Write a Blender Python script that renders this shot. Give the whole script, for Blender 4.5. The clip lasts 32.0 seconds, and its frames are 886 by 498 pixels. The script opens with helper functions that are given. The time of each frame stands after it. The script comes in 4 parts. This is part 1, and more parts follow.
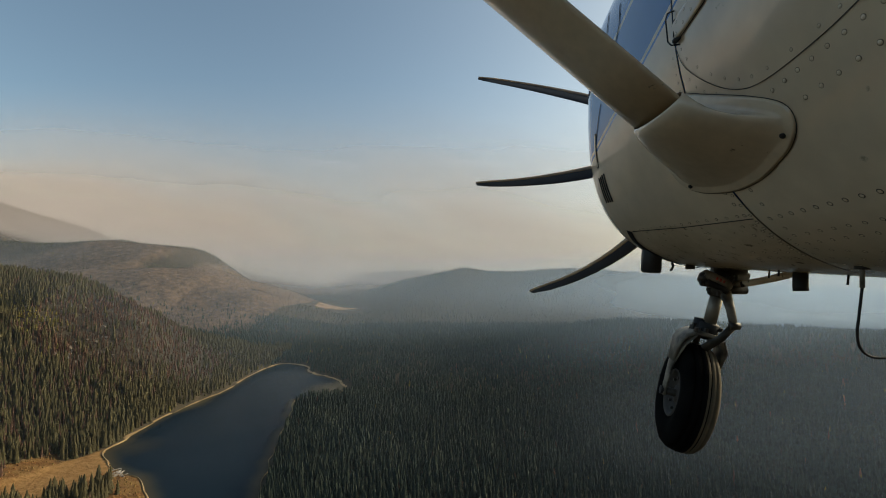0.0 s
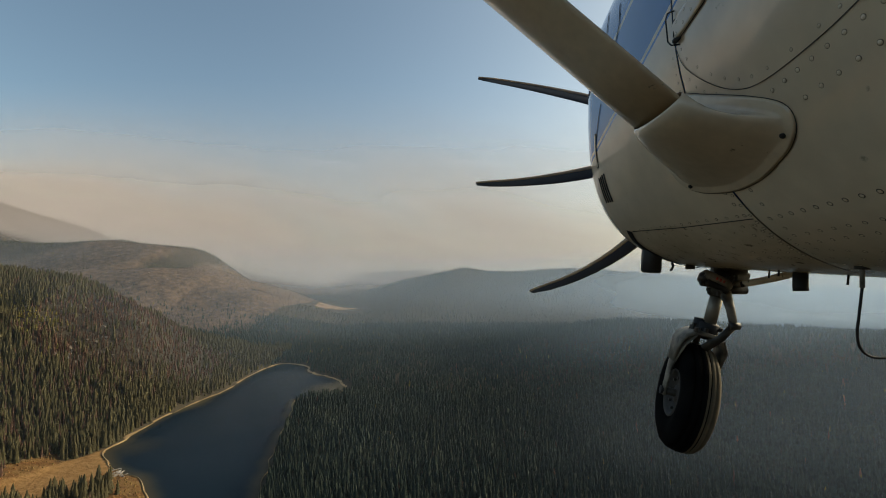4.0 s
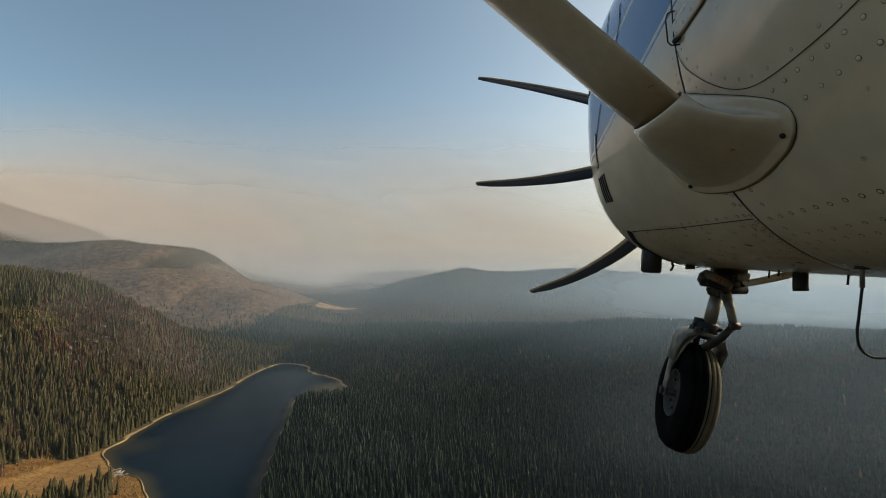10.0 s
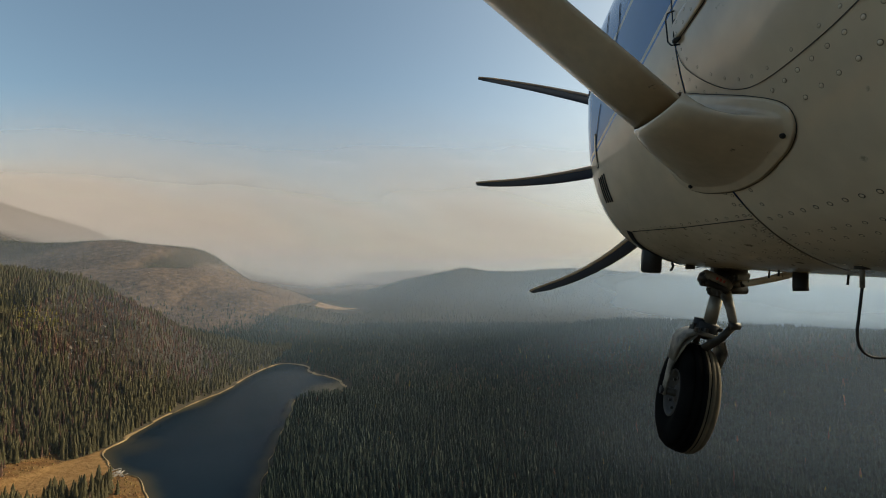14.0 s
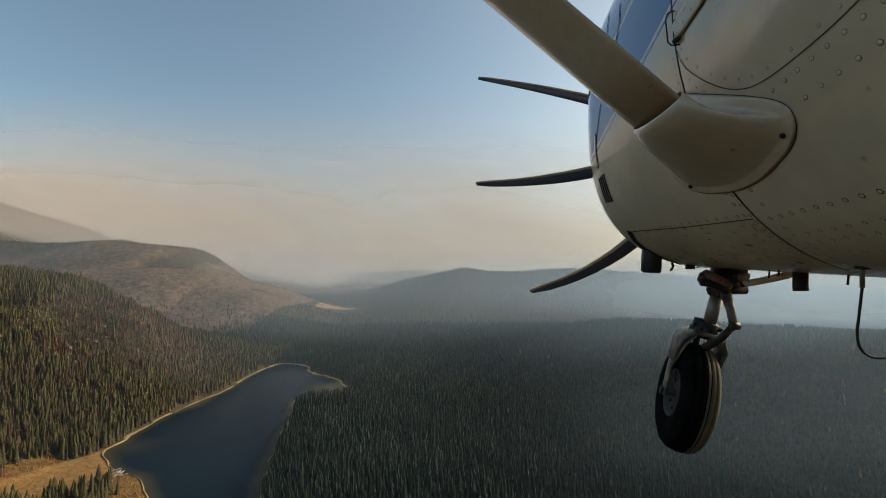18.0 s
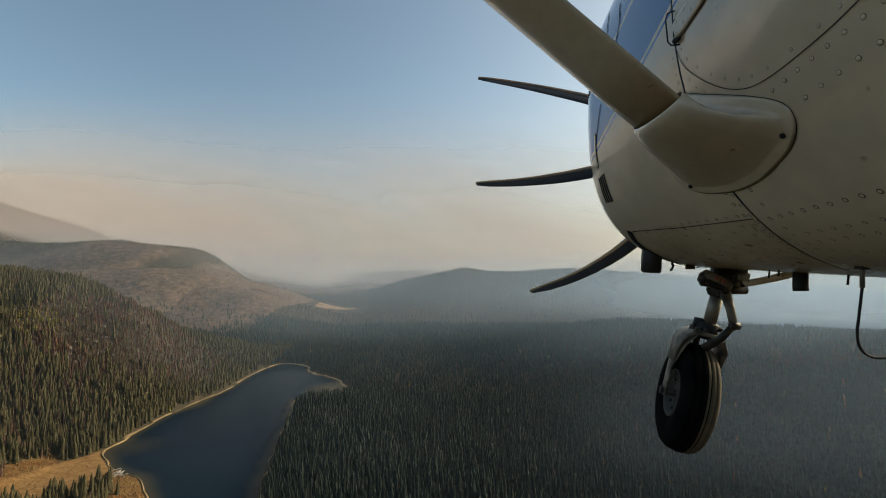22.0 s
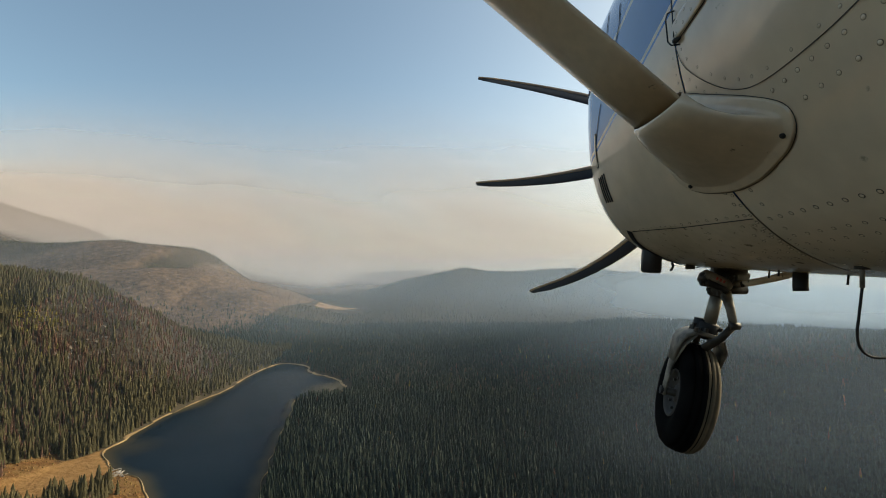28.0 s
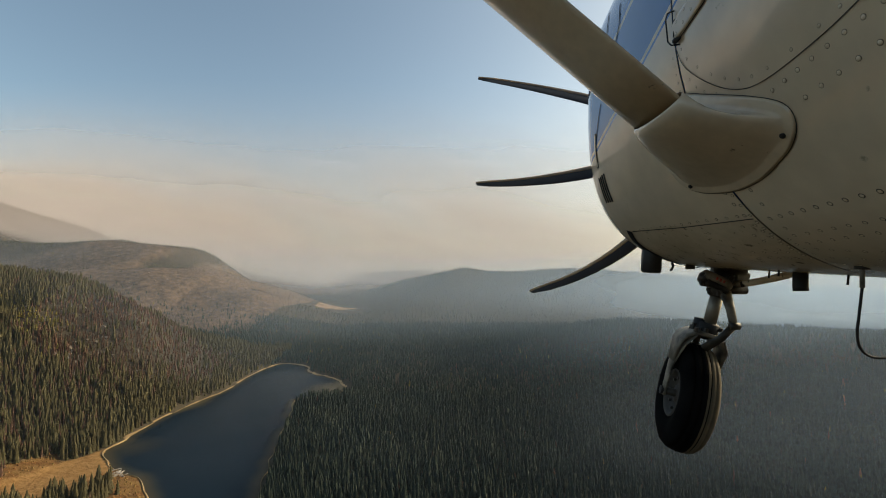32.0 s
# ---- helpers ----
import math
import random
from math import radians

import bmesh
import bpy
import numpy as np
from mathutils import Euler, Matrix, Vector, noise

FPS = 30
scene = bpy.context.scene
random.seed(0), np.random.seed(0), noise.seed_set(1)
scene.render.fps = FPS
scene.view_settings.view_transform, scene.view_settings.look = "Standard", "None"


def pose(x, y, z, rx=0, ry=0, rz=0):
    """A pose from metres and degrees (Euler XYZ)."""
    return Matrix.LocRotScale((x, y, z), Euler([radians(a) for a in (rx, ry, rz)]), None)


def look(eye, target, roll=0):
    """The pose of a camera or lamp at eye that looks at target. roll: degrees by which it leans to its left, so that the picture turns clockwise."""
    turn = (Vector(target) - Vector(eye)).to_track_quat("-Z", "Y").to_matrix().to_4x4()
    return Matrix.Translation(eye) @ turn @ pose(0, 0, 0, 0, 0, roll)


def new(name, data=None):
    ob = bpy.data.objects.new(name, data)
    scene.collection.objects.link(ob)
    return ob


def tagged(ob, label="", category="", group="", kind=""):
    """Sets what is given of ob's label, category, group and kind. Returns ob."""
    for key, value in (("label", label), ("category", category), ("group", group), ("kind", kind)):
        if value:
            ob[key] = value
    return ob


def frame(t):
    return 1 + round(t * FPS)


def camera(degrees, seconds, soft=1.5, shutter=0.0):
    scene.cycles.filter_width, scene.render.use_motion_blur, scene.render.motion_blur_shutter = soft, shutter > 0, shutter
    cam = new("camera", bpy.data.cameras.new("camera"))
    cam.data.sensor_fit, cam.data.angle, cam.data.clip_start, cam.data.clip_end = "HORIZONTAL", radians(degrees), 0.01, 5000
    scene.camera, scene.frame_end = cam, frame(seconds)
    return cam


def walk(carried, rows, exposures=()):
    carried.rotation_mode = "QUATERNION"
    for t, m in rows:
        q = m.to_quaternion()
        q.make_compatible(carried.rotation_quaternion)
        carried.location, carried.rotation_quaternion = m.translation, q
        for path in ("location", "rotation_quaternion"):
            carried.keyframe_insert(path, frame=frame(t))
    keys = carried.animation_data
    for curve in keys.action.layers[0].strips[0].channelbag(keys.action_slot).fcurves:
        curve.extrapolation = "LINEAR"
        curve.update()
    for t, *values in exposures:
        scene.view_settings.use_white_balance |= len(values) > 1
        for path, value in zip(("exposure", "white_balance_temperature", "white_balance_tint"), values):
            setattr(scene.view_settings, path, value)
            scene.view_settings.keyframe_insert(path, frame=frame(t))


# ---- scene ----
# ---- camera, walk ----
EYE_Z = 215.0                 # metres above the lake
NOSE_UP = 3.576               # degrees by which aircraft and camera look up
cam = camera(90, 32.0, soft=1.0)
# the mount is rigid: aircraft and camera keep one place and one attitude
walk(cam, [(t, pose(0, 0, EYE_Z, 90 + NOSE_UP)) for t in (0.0, 8.0, 16.0, 24.0, 32.0)],
     exposures=[(0.0, 0.70, 6680, 2), (8.0, 0.74, 6680, 2), (12.0, 0.78, 6680, 2), (21.0, 0.78, 6680, 2), (24.0, 0.88, 6680, 2), (28.0, 1.04, 6680, 2), (30.0, 1.00, 6700, 2), (32.0, 0.94, 6950, 4)])

# ---- world and sun ----
SUN_ELEV, SUN_AZ = 24.0, 68.0   # azimuth clockwise from +Y
world = bpy.data.worlds.new("sky")
scene.world = world
world.use_nodes = True
wn, wl = world.node_tree.nodes, world.node_tree.links
sky = wn.new("ShaderNodeTexSky")
sky.sky_type = "NISHITA"
sky.sun_disc = False
sky.sun_elevation, sky.sun_rotation = radians(SUN_ELEV), radians(SUN_AZ)
sky.altitude, sky.air_density, sky.dust_density, sky.ozone_density = 1200, 1.0, 7.0, 1.0
wn["Background"].inputs["Strength"].default_value = 0.108
smoky = wn.new("ShaderNodeMix")      # smoke takes a little of the blue out of the sky
smoky.data_type, smoky.blend_type = "RGBA", "MULTIPLY"
smoky.inputs[0].default_value, smoky.inputs[7].default_value = 1.0, (1.0, 1.0, 0.92, 1)
wl.new(sky.outputs[0], smoky.inputs[6])
wl.new(smoky.outputs[2], wn["Background"].inputs["Color"])
sun_lamp = new("sun", bpy.data.lights.new("sun", "SUN"))
sun_lamp.data.energy, sun_lamp.data.angle, sun_lamp.data.color = 1.9, radians(4.0), (1.0, 0.82, 0.6)
sd = Vector((math.sin(radians(SUN_AZ)) * math.cos(radians(SUN_ELEV)), math.cos(radians(SUN_AZ)) * math.cos(radians(SUN_ELEV)), math.sin(radians(SUN_ELEV))))
sun_lamp.matrix_world = look(sd * 3000, (0, 0, 0))


# ---- materials ----
def material(name, col, rough=0.6, metal=0.0, col2=None, scale=3.0, fine=40.0, bump=0.0, coat=0.0, island=0.0, rand=0.0, coords="Object"):
    """Principled surface with two scales of variation, optional bump and per-piece variation."""
    m = bpy.data.materials.new(name)
    m.use_nodes = True
    n, l = m.node_tree.nodes, m.node_tree.links
    b = n["Principled BSDF"]
    b.inputs["Roughness"].default_value, b.inputs["Metallic"].default_value = rough, metal
    b.inputs["Coat Weight"].default_value = coat
    tc = n.new("ShaderNodeTexCoord")
    big, small = n.new("ShaderNodeTexNoise"), n.new("ShaderNodeTexNoise")
    for tex, s in ((big, scale), (small, fine)):
        tex.inputs["Scale"].default_value, tex.inputs["Detail"].default_value = s, 5.0
        l.new(tc.outputs[coords], tex.inputs["Vector"])
    mix = n.new("ShaderNodeMix")
    mix.data_type = "RGBA"
    mix.inputs[6].default_value = (*col, 1)
    mix.inputs[7].default_value = (*(col2 or [c * 0.75 for c in col]), 1)
    ramp = n.new("ShaderNodeMapRange")
    ramp.inputs[1].default_value, ramp.inputs[2].default_value = 0.35, 0.65
    l.new(big.outputs[0], ramp.inputs[0])
    l.new(ramp.outputs[0], mix.inputs[0])
    hsv = n.new("ShaderNodeHueSaturation")
    l.new(mix.outputs[2], hsv.inputs["Color"])
    val = n.new("ShaderNodeMapRange")
    val.inputs[3].default_value, val.inputs[4].default_value = 0.86, 1.14
    l.new(small.outputs[0], val.inputs[0])
    last = val.outputs[0]
    if island or rand:
        src = n.new("ShaderNodeNewGeometry") if island else n.new("ShaderNodeObjectInfo")
        k = island or rand
        r2 = n.new("ShaderNodeMapRange")
        r2.inputs[3].default_value, r2.inputs[4].default_value = 1 - k, 1 + k
        l.new(src.outputs["Random Per Island" if island else "Random"], r2.inputs[0])
        mul = n.new("ShaderNodeMath")
        mul.operation = "MULTIPLY"
        l.new(last, mul.inputs[0]), l.new(r2.outputs[0], mul.inputs[1])
        last = mul.outputs[0]
    l.new(last, hsv.inputs["Value"])
    l.new(hsv.outputs[0], b.inputs["Base Color"])
    if bump:
        bp = n.new("ShaderNodeBump")
        bp.inputs["Strength"].default_value = bump
        l.new(small.outputs[0], bp.inputs["Height"]), l.new(bp.outputs[0], b.inputs["Normal"])
    return m


PAINT_WHITE = material("aircraft_white_paint", (0.82, 0.68, 0.50), 0.18, col2=(0.72, 0.59, 0.43), scale=2.6, fine=11, bump=0.05, coat=1.0)
PAINT_STRUT = material("strut_cream_paint", (0.80, 0.66, 0.48), 0.25, col2=(0.70, 0.57, 0.41), scale=2.5, fine=30, coat=0.8)
PAINT_BELLY = material("oil_stained_white_paint", (0.76, 0.625, 0.455), 0.20, col2=(0.62, 0.505, 0.36), scale=4.0, fine=26, bump=0.05, coat=0.4)
def add_wear(m, scale, level, col):
    """Small worn spots and streaks where a noise exceeds a level."""
    n, l = m.node_tree.nodes, m.node_tree.links
    b = n["Principled BSDF"]
    base = b.inputs["Base Color"].links[0].from_socket
    tc, tex, ramp, mix = n.new("ShaderNodeTexCoord"), n.new("ShaderNodeTexNoise"), n.new("ShaderNodeMapRange"), n.new("ShaderNodeMix")
    tex.inputs["Scale"].default_value, tex.inputs["Detail"].default_value, tex.inputs["Roughness"].default_value = scale, 8.0, 0.62
    ramp.inputs[1].default_value, ramp.inputs[2].default_value = level, level + 0.06
    mix.data_type = "RGBA"
    mix.inputs[7].default_value = (*col, 1)
    l.new(tc.outputs["Object"], tex.inputs["Vector"]), l.new(tex.outputs[0], ramp.inputs[0]), l.new(ramp.outputs[0], mix.inputs[0])
    l.new(base, mix.inputs[6]), l.new(mix.outputs[2], b.inputs["Base Color"])


add_wear(PAINT_WHITE, 14.0, 0.67, (0.36, 0.30, 0.21))
add_wear(PAINT_STRUT, 22.0, 0.665, (0.14, 0.12, 0.09))
add_wear(PAINT_BELLY, 30.0, 0.60, (0.26, 0.205, 0.14))
SEAM = material("dark_seam_sealant", (0.03, 0.028, 0.025), 0.6, scale=10, fine=80)
DARK_RIM = material("dark_rims", (0.11, 0.092, 0.068), 0.7, col2=(0.06, 0.052, 0.04), scale=20, fine=120)
BLACK = material("black_painted_metal", (0.012, 0.012, 0.013), 0.7, scale=6, fine=60)
RUBBER = material("tyre_rubber", (0.005, 0.005, 0.005), 0.9, col2=(0.009, 0.0085, 0.008), scale=8, fine=90, bump=0.2)
RUBBER.node_tree.nodes["Principled BSDF"].inputs["Specular IOR Level"].default_value = 0.02
# tan stands in for sunlight falling on the tread
TREAD = material("sunlit_tread_rubber", (0.125, 0.095, 0.056), 0.9, col2=(0.075, 0.060, 0.038), scale=12, fine=120, bump=0.2)
RIM = material("dull_brake_dusted_rim", (0.06, 0.048, 0.038), 0.7, 0.1, col2=(0.05, 0.043, 0.036), scale=14, fine=80, bump=0.1)
CHROME = material("polished_gear_steel", (0.30, 0.265, 0.21), 0.5, 0.7, scale=8, fine=60)
ALU = material("worn_grey_alloy", (0.26, 0.225, 0.17), 0.55, 0.2, col2=(0.07, 0.06, 0.046), scale=16, fine=70, bump=0.1)
GREASE = material("oily_dark_metal", (0.062, 0.052, 0.039), 0.55, 0.2, col2=(0.018, 0.016, 0.013), scale=14, fine=80)
DUCT = material("dark_grey_duct_paint", (0.05, 0.05, 0.054), 0.5, col2=(0.035, 0.034, 0.034), scale=8, fine=60)
RED = material("faded_red_marking", (0.45, 0.07, 0.05), 0.5)
BLADE = material("propeller_dark_grey", (0.028, 0.025, 0.024), 0.5, col2=(0.045, 0.038, 0.032), scale=3, fine=40)
# bright tan paints a sunlit highlight along the blades
BLADE_EDGE = material("propeller_sunlit_edge", (0.74, 0.52, 0.31), 0.45, 0.0, scale=6, fine=60)


def paint_with_stripe():
    """White paint with a slanting blue band bounded by a thin white line."""
    m = PAINT_WHITE.copy()
    m.name = "white_and_blue_paint"
    n, l = m.node_tree.nodes, m.node_tree.links
    b = n["Principled BSDF"]
    base = b.inputs["Base Color"].links[0].from_socket
    tc, sep = n.new("ShaderNodeTexCoord"), n.new("ShaderNodeSeparateXYZ")
    l.new(tc.outputs["Object"], sep.inputs[0])

    def math(op, a, c):
        k = n.new("ShaderNodeMath")
        k.operation = op
        for i, v in enumerate((a, c)):
            if isinstance(v, (int, float)):
                k.inputs[i].default_value = v
            else:
                l.new(v, k.inputs[i])
        return k.outputs[0]
    line = math("SUBTRACT", math("ADD", sep.outputs[2], math("MULTIPLY", sep.outputs[1], 0.42)), 0.784 + 0.42 * 1.394)
    blue = math("GREATER_THAN", line, 0.0)
    thin = math("LESS_THAN", math("ABSOLUTE", math("SUBTRACT", line, 0.30), 0), 0.012)
    edge = math("LESS_THAN", math("ABSOLUTE", math("ADD", line, 0.022), 0), 0.006)
    fac = math("MAXIMUM", math("SUBTRACT", blue, thin), edge)
    mix = n.new("ShaderNodeMix")
    mix.data_type = "RGBA"
    l.new(fac, mix.inputs[0]), l.new(base, mix.inputs[6])
    mix.inputs[7].default_value = (0.06, 0.165, 0.46, 1)
    l.new(mix.outputs[2], b.inputs["Base Color"])
    return m


PAINT_COWL = paint_with_stripe()


# ---- mesh helpers ----
def part(name, bm, mat, parent, label="", smooth=True):
    me = bpy.data.meshes.new(name)
    bmesh.ops.recalc_face_normals(bm, faces=bm.faces)
    bm.to_mesh(me)
    bm.free()
    me.materials.append(mat)
    me.polygons.foreach_set("use_smooth", [smooth] * len(me.polygons))
    ob = new(name, me)
    ob.parent = parent
    return tagged(ob, label)


def loft(rings, closed=True, caps=True):
    """A bmesh through rings of equal count."""
    bm = bmesh.new()
    rows = [[bm.verts.new(p) for p in r] for r in rings]
    k = len(rings[0])
    for a, b in zip(rows, rows[1:]):
        for i in range(k if closed else k - 1):
            j = (i + 1) % k
            bm.faces.new((a[i], a[j], b[j], b[i]))
    if caps and closed:
        bm.faces.new(rows[0]), bm.faces.new(rows[-1])
    return bm


def tube(points, radii, sides=10):
    """A round tube along a line of points."""
    pts = [Vector(p) for p in points]
    if isinstance(radii, (int, float)):
        radii = [radii] * len(pts)
    rings, up = [], None
    for i, p in enumerate(pts):
        d = (pts[min(i + 1, len(pts) - 1)] - pts[max(i - 1, 0)]).normalized()
        if up is None:
            up = d.orthogonal().normalized()
        up = (up - d * up.dot(d)).normalized()
        side = d.cross(up)
        rings.append([p + (up * math.cos(a) + side * math.sin(a)) * radii[i] for a in (2 * math.pi * k / sides for k in range(sides))])
    return loft(rings)


def block(size, m, bevel=0.004):
    bm = bmesh.new()
    bmesh.ops.create_cube(bm, size=1.0, matrix=m @ Matrix.Diagonal((*size, 1)))
    if bevel:
        bmesh.ops.bevel(bm, geom=bm.edges[:], offset=bevel, segments=2, affect="EDGES")
    return bm


def lathe(profile, m, steps=48):
    """A turned shape about the local x axis; profile of (along, radius)."""
    rings = [[m @ Vector((x, r * math.cos(a), r * math.sin(a))) for x, r in profile] for a in (2 * math.pi * k / steps for k in range(steps))]
    bm = bmesh.new()
    rows = [[bm.verts.new(p) for p in r] for r in rings]
    for i in range(steps):
        a, b = rows[i], rows[(i + 1) % steps]
        for k in range(len(profile) - 1):
            bm.faces.new((a[k], a[k + 1], b[k + 1], b[k]))
    return bm


# ================= land =================
rng = np.random.default_rng(7)


def value_noise(x, y, size, seed=0):
    """Smooth lattice noise in 0..1."""
    u, v = np.asarray(x) / size, np.asarray(y) / size
    i, j = np.floor(u).astype(np.int64), np.floor(v).astype(np.int64)
    fu, fv = u - i, v - j
    fu, fv = fu * fu * (3 - 2 * fu), fv * fv * (3 - 2 * fv)

    def h(a, b):
        k = (a * 374761393 + b * 668265263 + seed * 69069 + 12345) & 0x7FFFFFFF
        k = ((k ^ (k >> 13)) * 1274126177) & 0x7FFFFFFF
        return ((k ^ (k >> 16)) & 0xFFFF) / 65535.0
    return (h(i, j) * (1 - fu) + h(i + 1, j) * fu) * (1 - fv) + (h(i, j + 1) * (1 - fu) + h(i + 1, j + 1) * fu) * fv


def fractal(x, y, size, seed=0, octaves=4):
    s, a, n = 0, 1.0, 0
    for k in range(octaves):
        s, n, a = s + a * value_noise(x, y, size / 2 ** k, seed + k), n + a, a * 0.5
    return s / n


def polyline(x, y, pts):
    """Distance to a line of (x, y, z) points and its height at the nearest place."""
    best, hz = np.full(np.shape(x), 1e9), np.zeros(np.shape(x))
    for (x0, y0, z0), (x1, y1, z1) in zip(pts, pts[1:]):
        dx, dy = x1 - x0, y1 - y0
        t = np.clip(((x - x0) * dx + (y - y0) * dy) / (dx * dx + dy * dy), 0, 1)
        d = np.hypot(x - x0 - t * dx, y - y0 - t * dy)
        hz = np.where(d < best, z0 + t * (z1 - z0), hz)
        best = np.minimum(best, d)
    return best, hz


# crest lines: points, reach of the slope
RIDGES = (
    ([(-1900, 500, 330), (-1250, 820, 265), (-889, 950, 208), (-800, 960, 194), (-745, 985, 168), (-706, 1036, 128), (-672, 1100, 78), (-630, 1250, 34), (-560, 1450, 15)], 300),      # forested hill by the lake
    ([(-3000, 2300, 430), (-1980, 2250, 385), (-1582, 2200, 392), (-1475, 2190, 372), (-1260, 2180, 352), (-1120, 2130, 254), (-960, 2130, 200), (-765, 2110, 144), (-600, 2100, 76), (-500, 2120, 40)], 430),  # burnt hill
    ([(-1500, 1700, 215), (-1180, 1800, 235), (-1000, 1850, 205), (-860, 1830, 150)], 260),                                           # spur of the burnt hill
    ([(-6000, 3900, 1400), (-4900, 4000, 1050), (-3900, 3900, 850), (-3400, 3950, 690), (-3000, 3950, 540), (-2500, 4000, 380)], 900),  # far mountain
    ([(-1150, 4050, 60), (-940, 4050, 158), (-690, 4050, 246), (-430, 4050, 262), (-120, 4050, 262), (300, 4100, 250)], 520),           # far brown ridge
    ([(-580, 2950, 40), (-450, 2900, 120), (-230, 2880, 190), (-15, 2850, 236), (128, 2800, 270), (270, 2780, 249), (410, 2760, 242), (760, 2740, 260), (930, 2700, 256),
      (1260, 2700, 236), (1560, 2620, 210), (1780, 2560, 178), (2080, 2560, 160), (2500, 2500, 124), (3400, 2400, 240)], 560),                                            # long blue ridge
    ([(0, 1050, 3), (60, 1060, 19), (120, 1070, 40), (190, 1075, 60), (260, 1080, 79), (330, 1080, 95), (430, 1065, 108), (480, 1030, 108), (570, 990, 102), (670, 960, 94), (780, 920, 94), (900, 900, 88),
      (1500, 900, 90), (2300, 900, 130)], 230),                                                                                             # wooded hill
    ([(-2600, -100, 440), (-1900, -900, 500), (-1000, -1500, 540), (0, -1700, 520), (1200, -1600, 480), (2400, -900, 420)], 420),                 # unseen mountains added behind to keep low sky light off the aircraft
    ([(-605, 2200, 78), (-520, 2210, 64), (-440, 2215, 40)], 75),                                                                             # rise under the clearing
)
LAKE = [(-171, 421), (-187, 471), (-199, 523), (-214, 574), (-222, 627), (-225, 672), (-243, 718), (-258, 772), (-250, 797), (-218, 800), (-198, 815), (-189, 847), (-197, 899), (-225, 948), (-275, 992), (-313, 1027), (-320, 1071), (-351, 1098),
        (-400, 1119), (-414, 1084), (-423, 980), (-414, 860), (-421, 776), (-429, 724), (-430, 664), (-425, 622), (-419, 581), (-416, 554), (-379, 523), (-362, 505), (-339, 493), (-314, 481), (-285, 447), (-280, 410), (-225, 385), (-188, 392)]
WASH = [(-410, 566, 0), (-403, 520, 0), (-406, 480, 0), (-424, 445, 0), (-442, 410, 0), (-470, 330, 0), (-500, 200, 0), (-540, 0, 0)]
MEADOWS = ((-300, 478, 30, 34), (-348, 440, 14, 18), (-372, 532, 20, 14), (-330, 395, 20, 18), (-452, 492, 16, 42), (-400, 360, 24, 20), (-300, 370, 18, 14), (-388, 488, 34, 30), (-362, 508, 30, 20), (-398, 436, 44, 48), (-345, 474, 62, 26), (-300, 440, 24, 40))


def rounded(poly, times=2):
    p = np.array(poly, float)
    for _ in range(times):
        q = np.roll(p, -1, axis=0)
        p = np.stack([p * 0.75 + q * 0.25, p * 0.25 + q * 0.75], axis=1).reshape(-1, 2)
    return p


SHORE = rounded(LAKE)
SHORE = SHORE + np.stack([value_noise(SHORE[:, 0], SHORE[:, 1], 22, 5) - 0.5, value_noise(SHORE[:, 0], SHORE[:, 1], 22, 6) - 0.5], axis=1) * 9


def lake_distance(x, y):
    """Metres to the shore, negative on the water."""
    d, inside = np.full(np.shape(x), 1e9), np.zeros(np.shape(x), bool)
    q = np.roll(SHORE, -1, axis=0)
    for (x0, y0), (x1, y1) in zip(SHORE, q):
        dx, dy = x1 - x0, y1 - y0
        t = np.clip(((x - x0) * dx + (y - y0) * dy) / (dx * dx + dy * dy), 0, 1)
        d = np.minimum(d, np.hypot(x - x0 - t * dx, y - y0 - t * dy))
        inside ^= ((y0 > y) != (y1 > y)) & (x < (x1 - x0) * (y - y0) / (y1 - y0 + 1e-12) + x0)
    return np.where(inside, -d, d)


def wash_amount(x, y):
    d, _ = polyline(x, y, WASH)
    half = 9 + 0.42 * np.clip(575 - y, 0, 62)
    return np.clip((half + 8 * (value_noise(x, y, 25, 31) - 0.5) - d) / 3 + 0.5, 0, 1)


def meadow_amount(x, y):
    m = np.zeros(np.shape(x))
    for cx, cy, rx, ry in MEADOWS:
        r = np.hypot((x - cx) / rx, (y - cy) / ry) + 0.7 * (value_noise(x, y, 14, 41) - 0.5)
        m = np.maximum(m, np.clip((1 - r) * 4 + 0.5, 0, 1))
    return m


def burn_amount(x, y):
    """How far the fire has cleared the slope."""
    d, _ = polyline(x, y, RIDGES[1][0])
    e, _ = polyline(x, y, RIDGES[2][0])
    k = np.maximum(1 - d / 620, 1 - e / 420) + 0.95 * (fractal(x, y, 240, 51, 5) - 0.5)
    k = k - 1.2 * np.clip((y - 1900 + 500 * (fractal(x, y, 300, 55) - 0.5)) / 260, 0, 1) * np.clip((-1010 - x) / 160, 0, 1)
    k = np.where((x > -640) | (y < 1330 + 0.12 * (x + 1100)), 0, k)
    f, _ = polyline(x, y, RIDGES[4][0])
    k = np.maximum(k, (1.1 - f / 700 + 0.5 * (fractal(x, y, 260, 57) - 0.5)) * (y > 3400))
    return np.clip(k * 3.0, 0, 1)


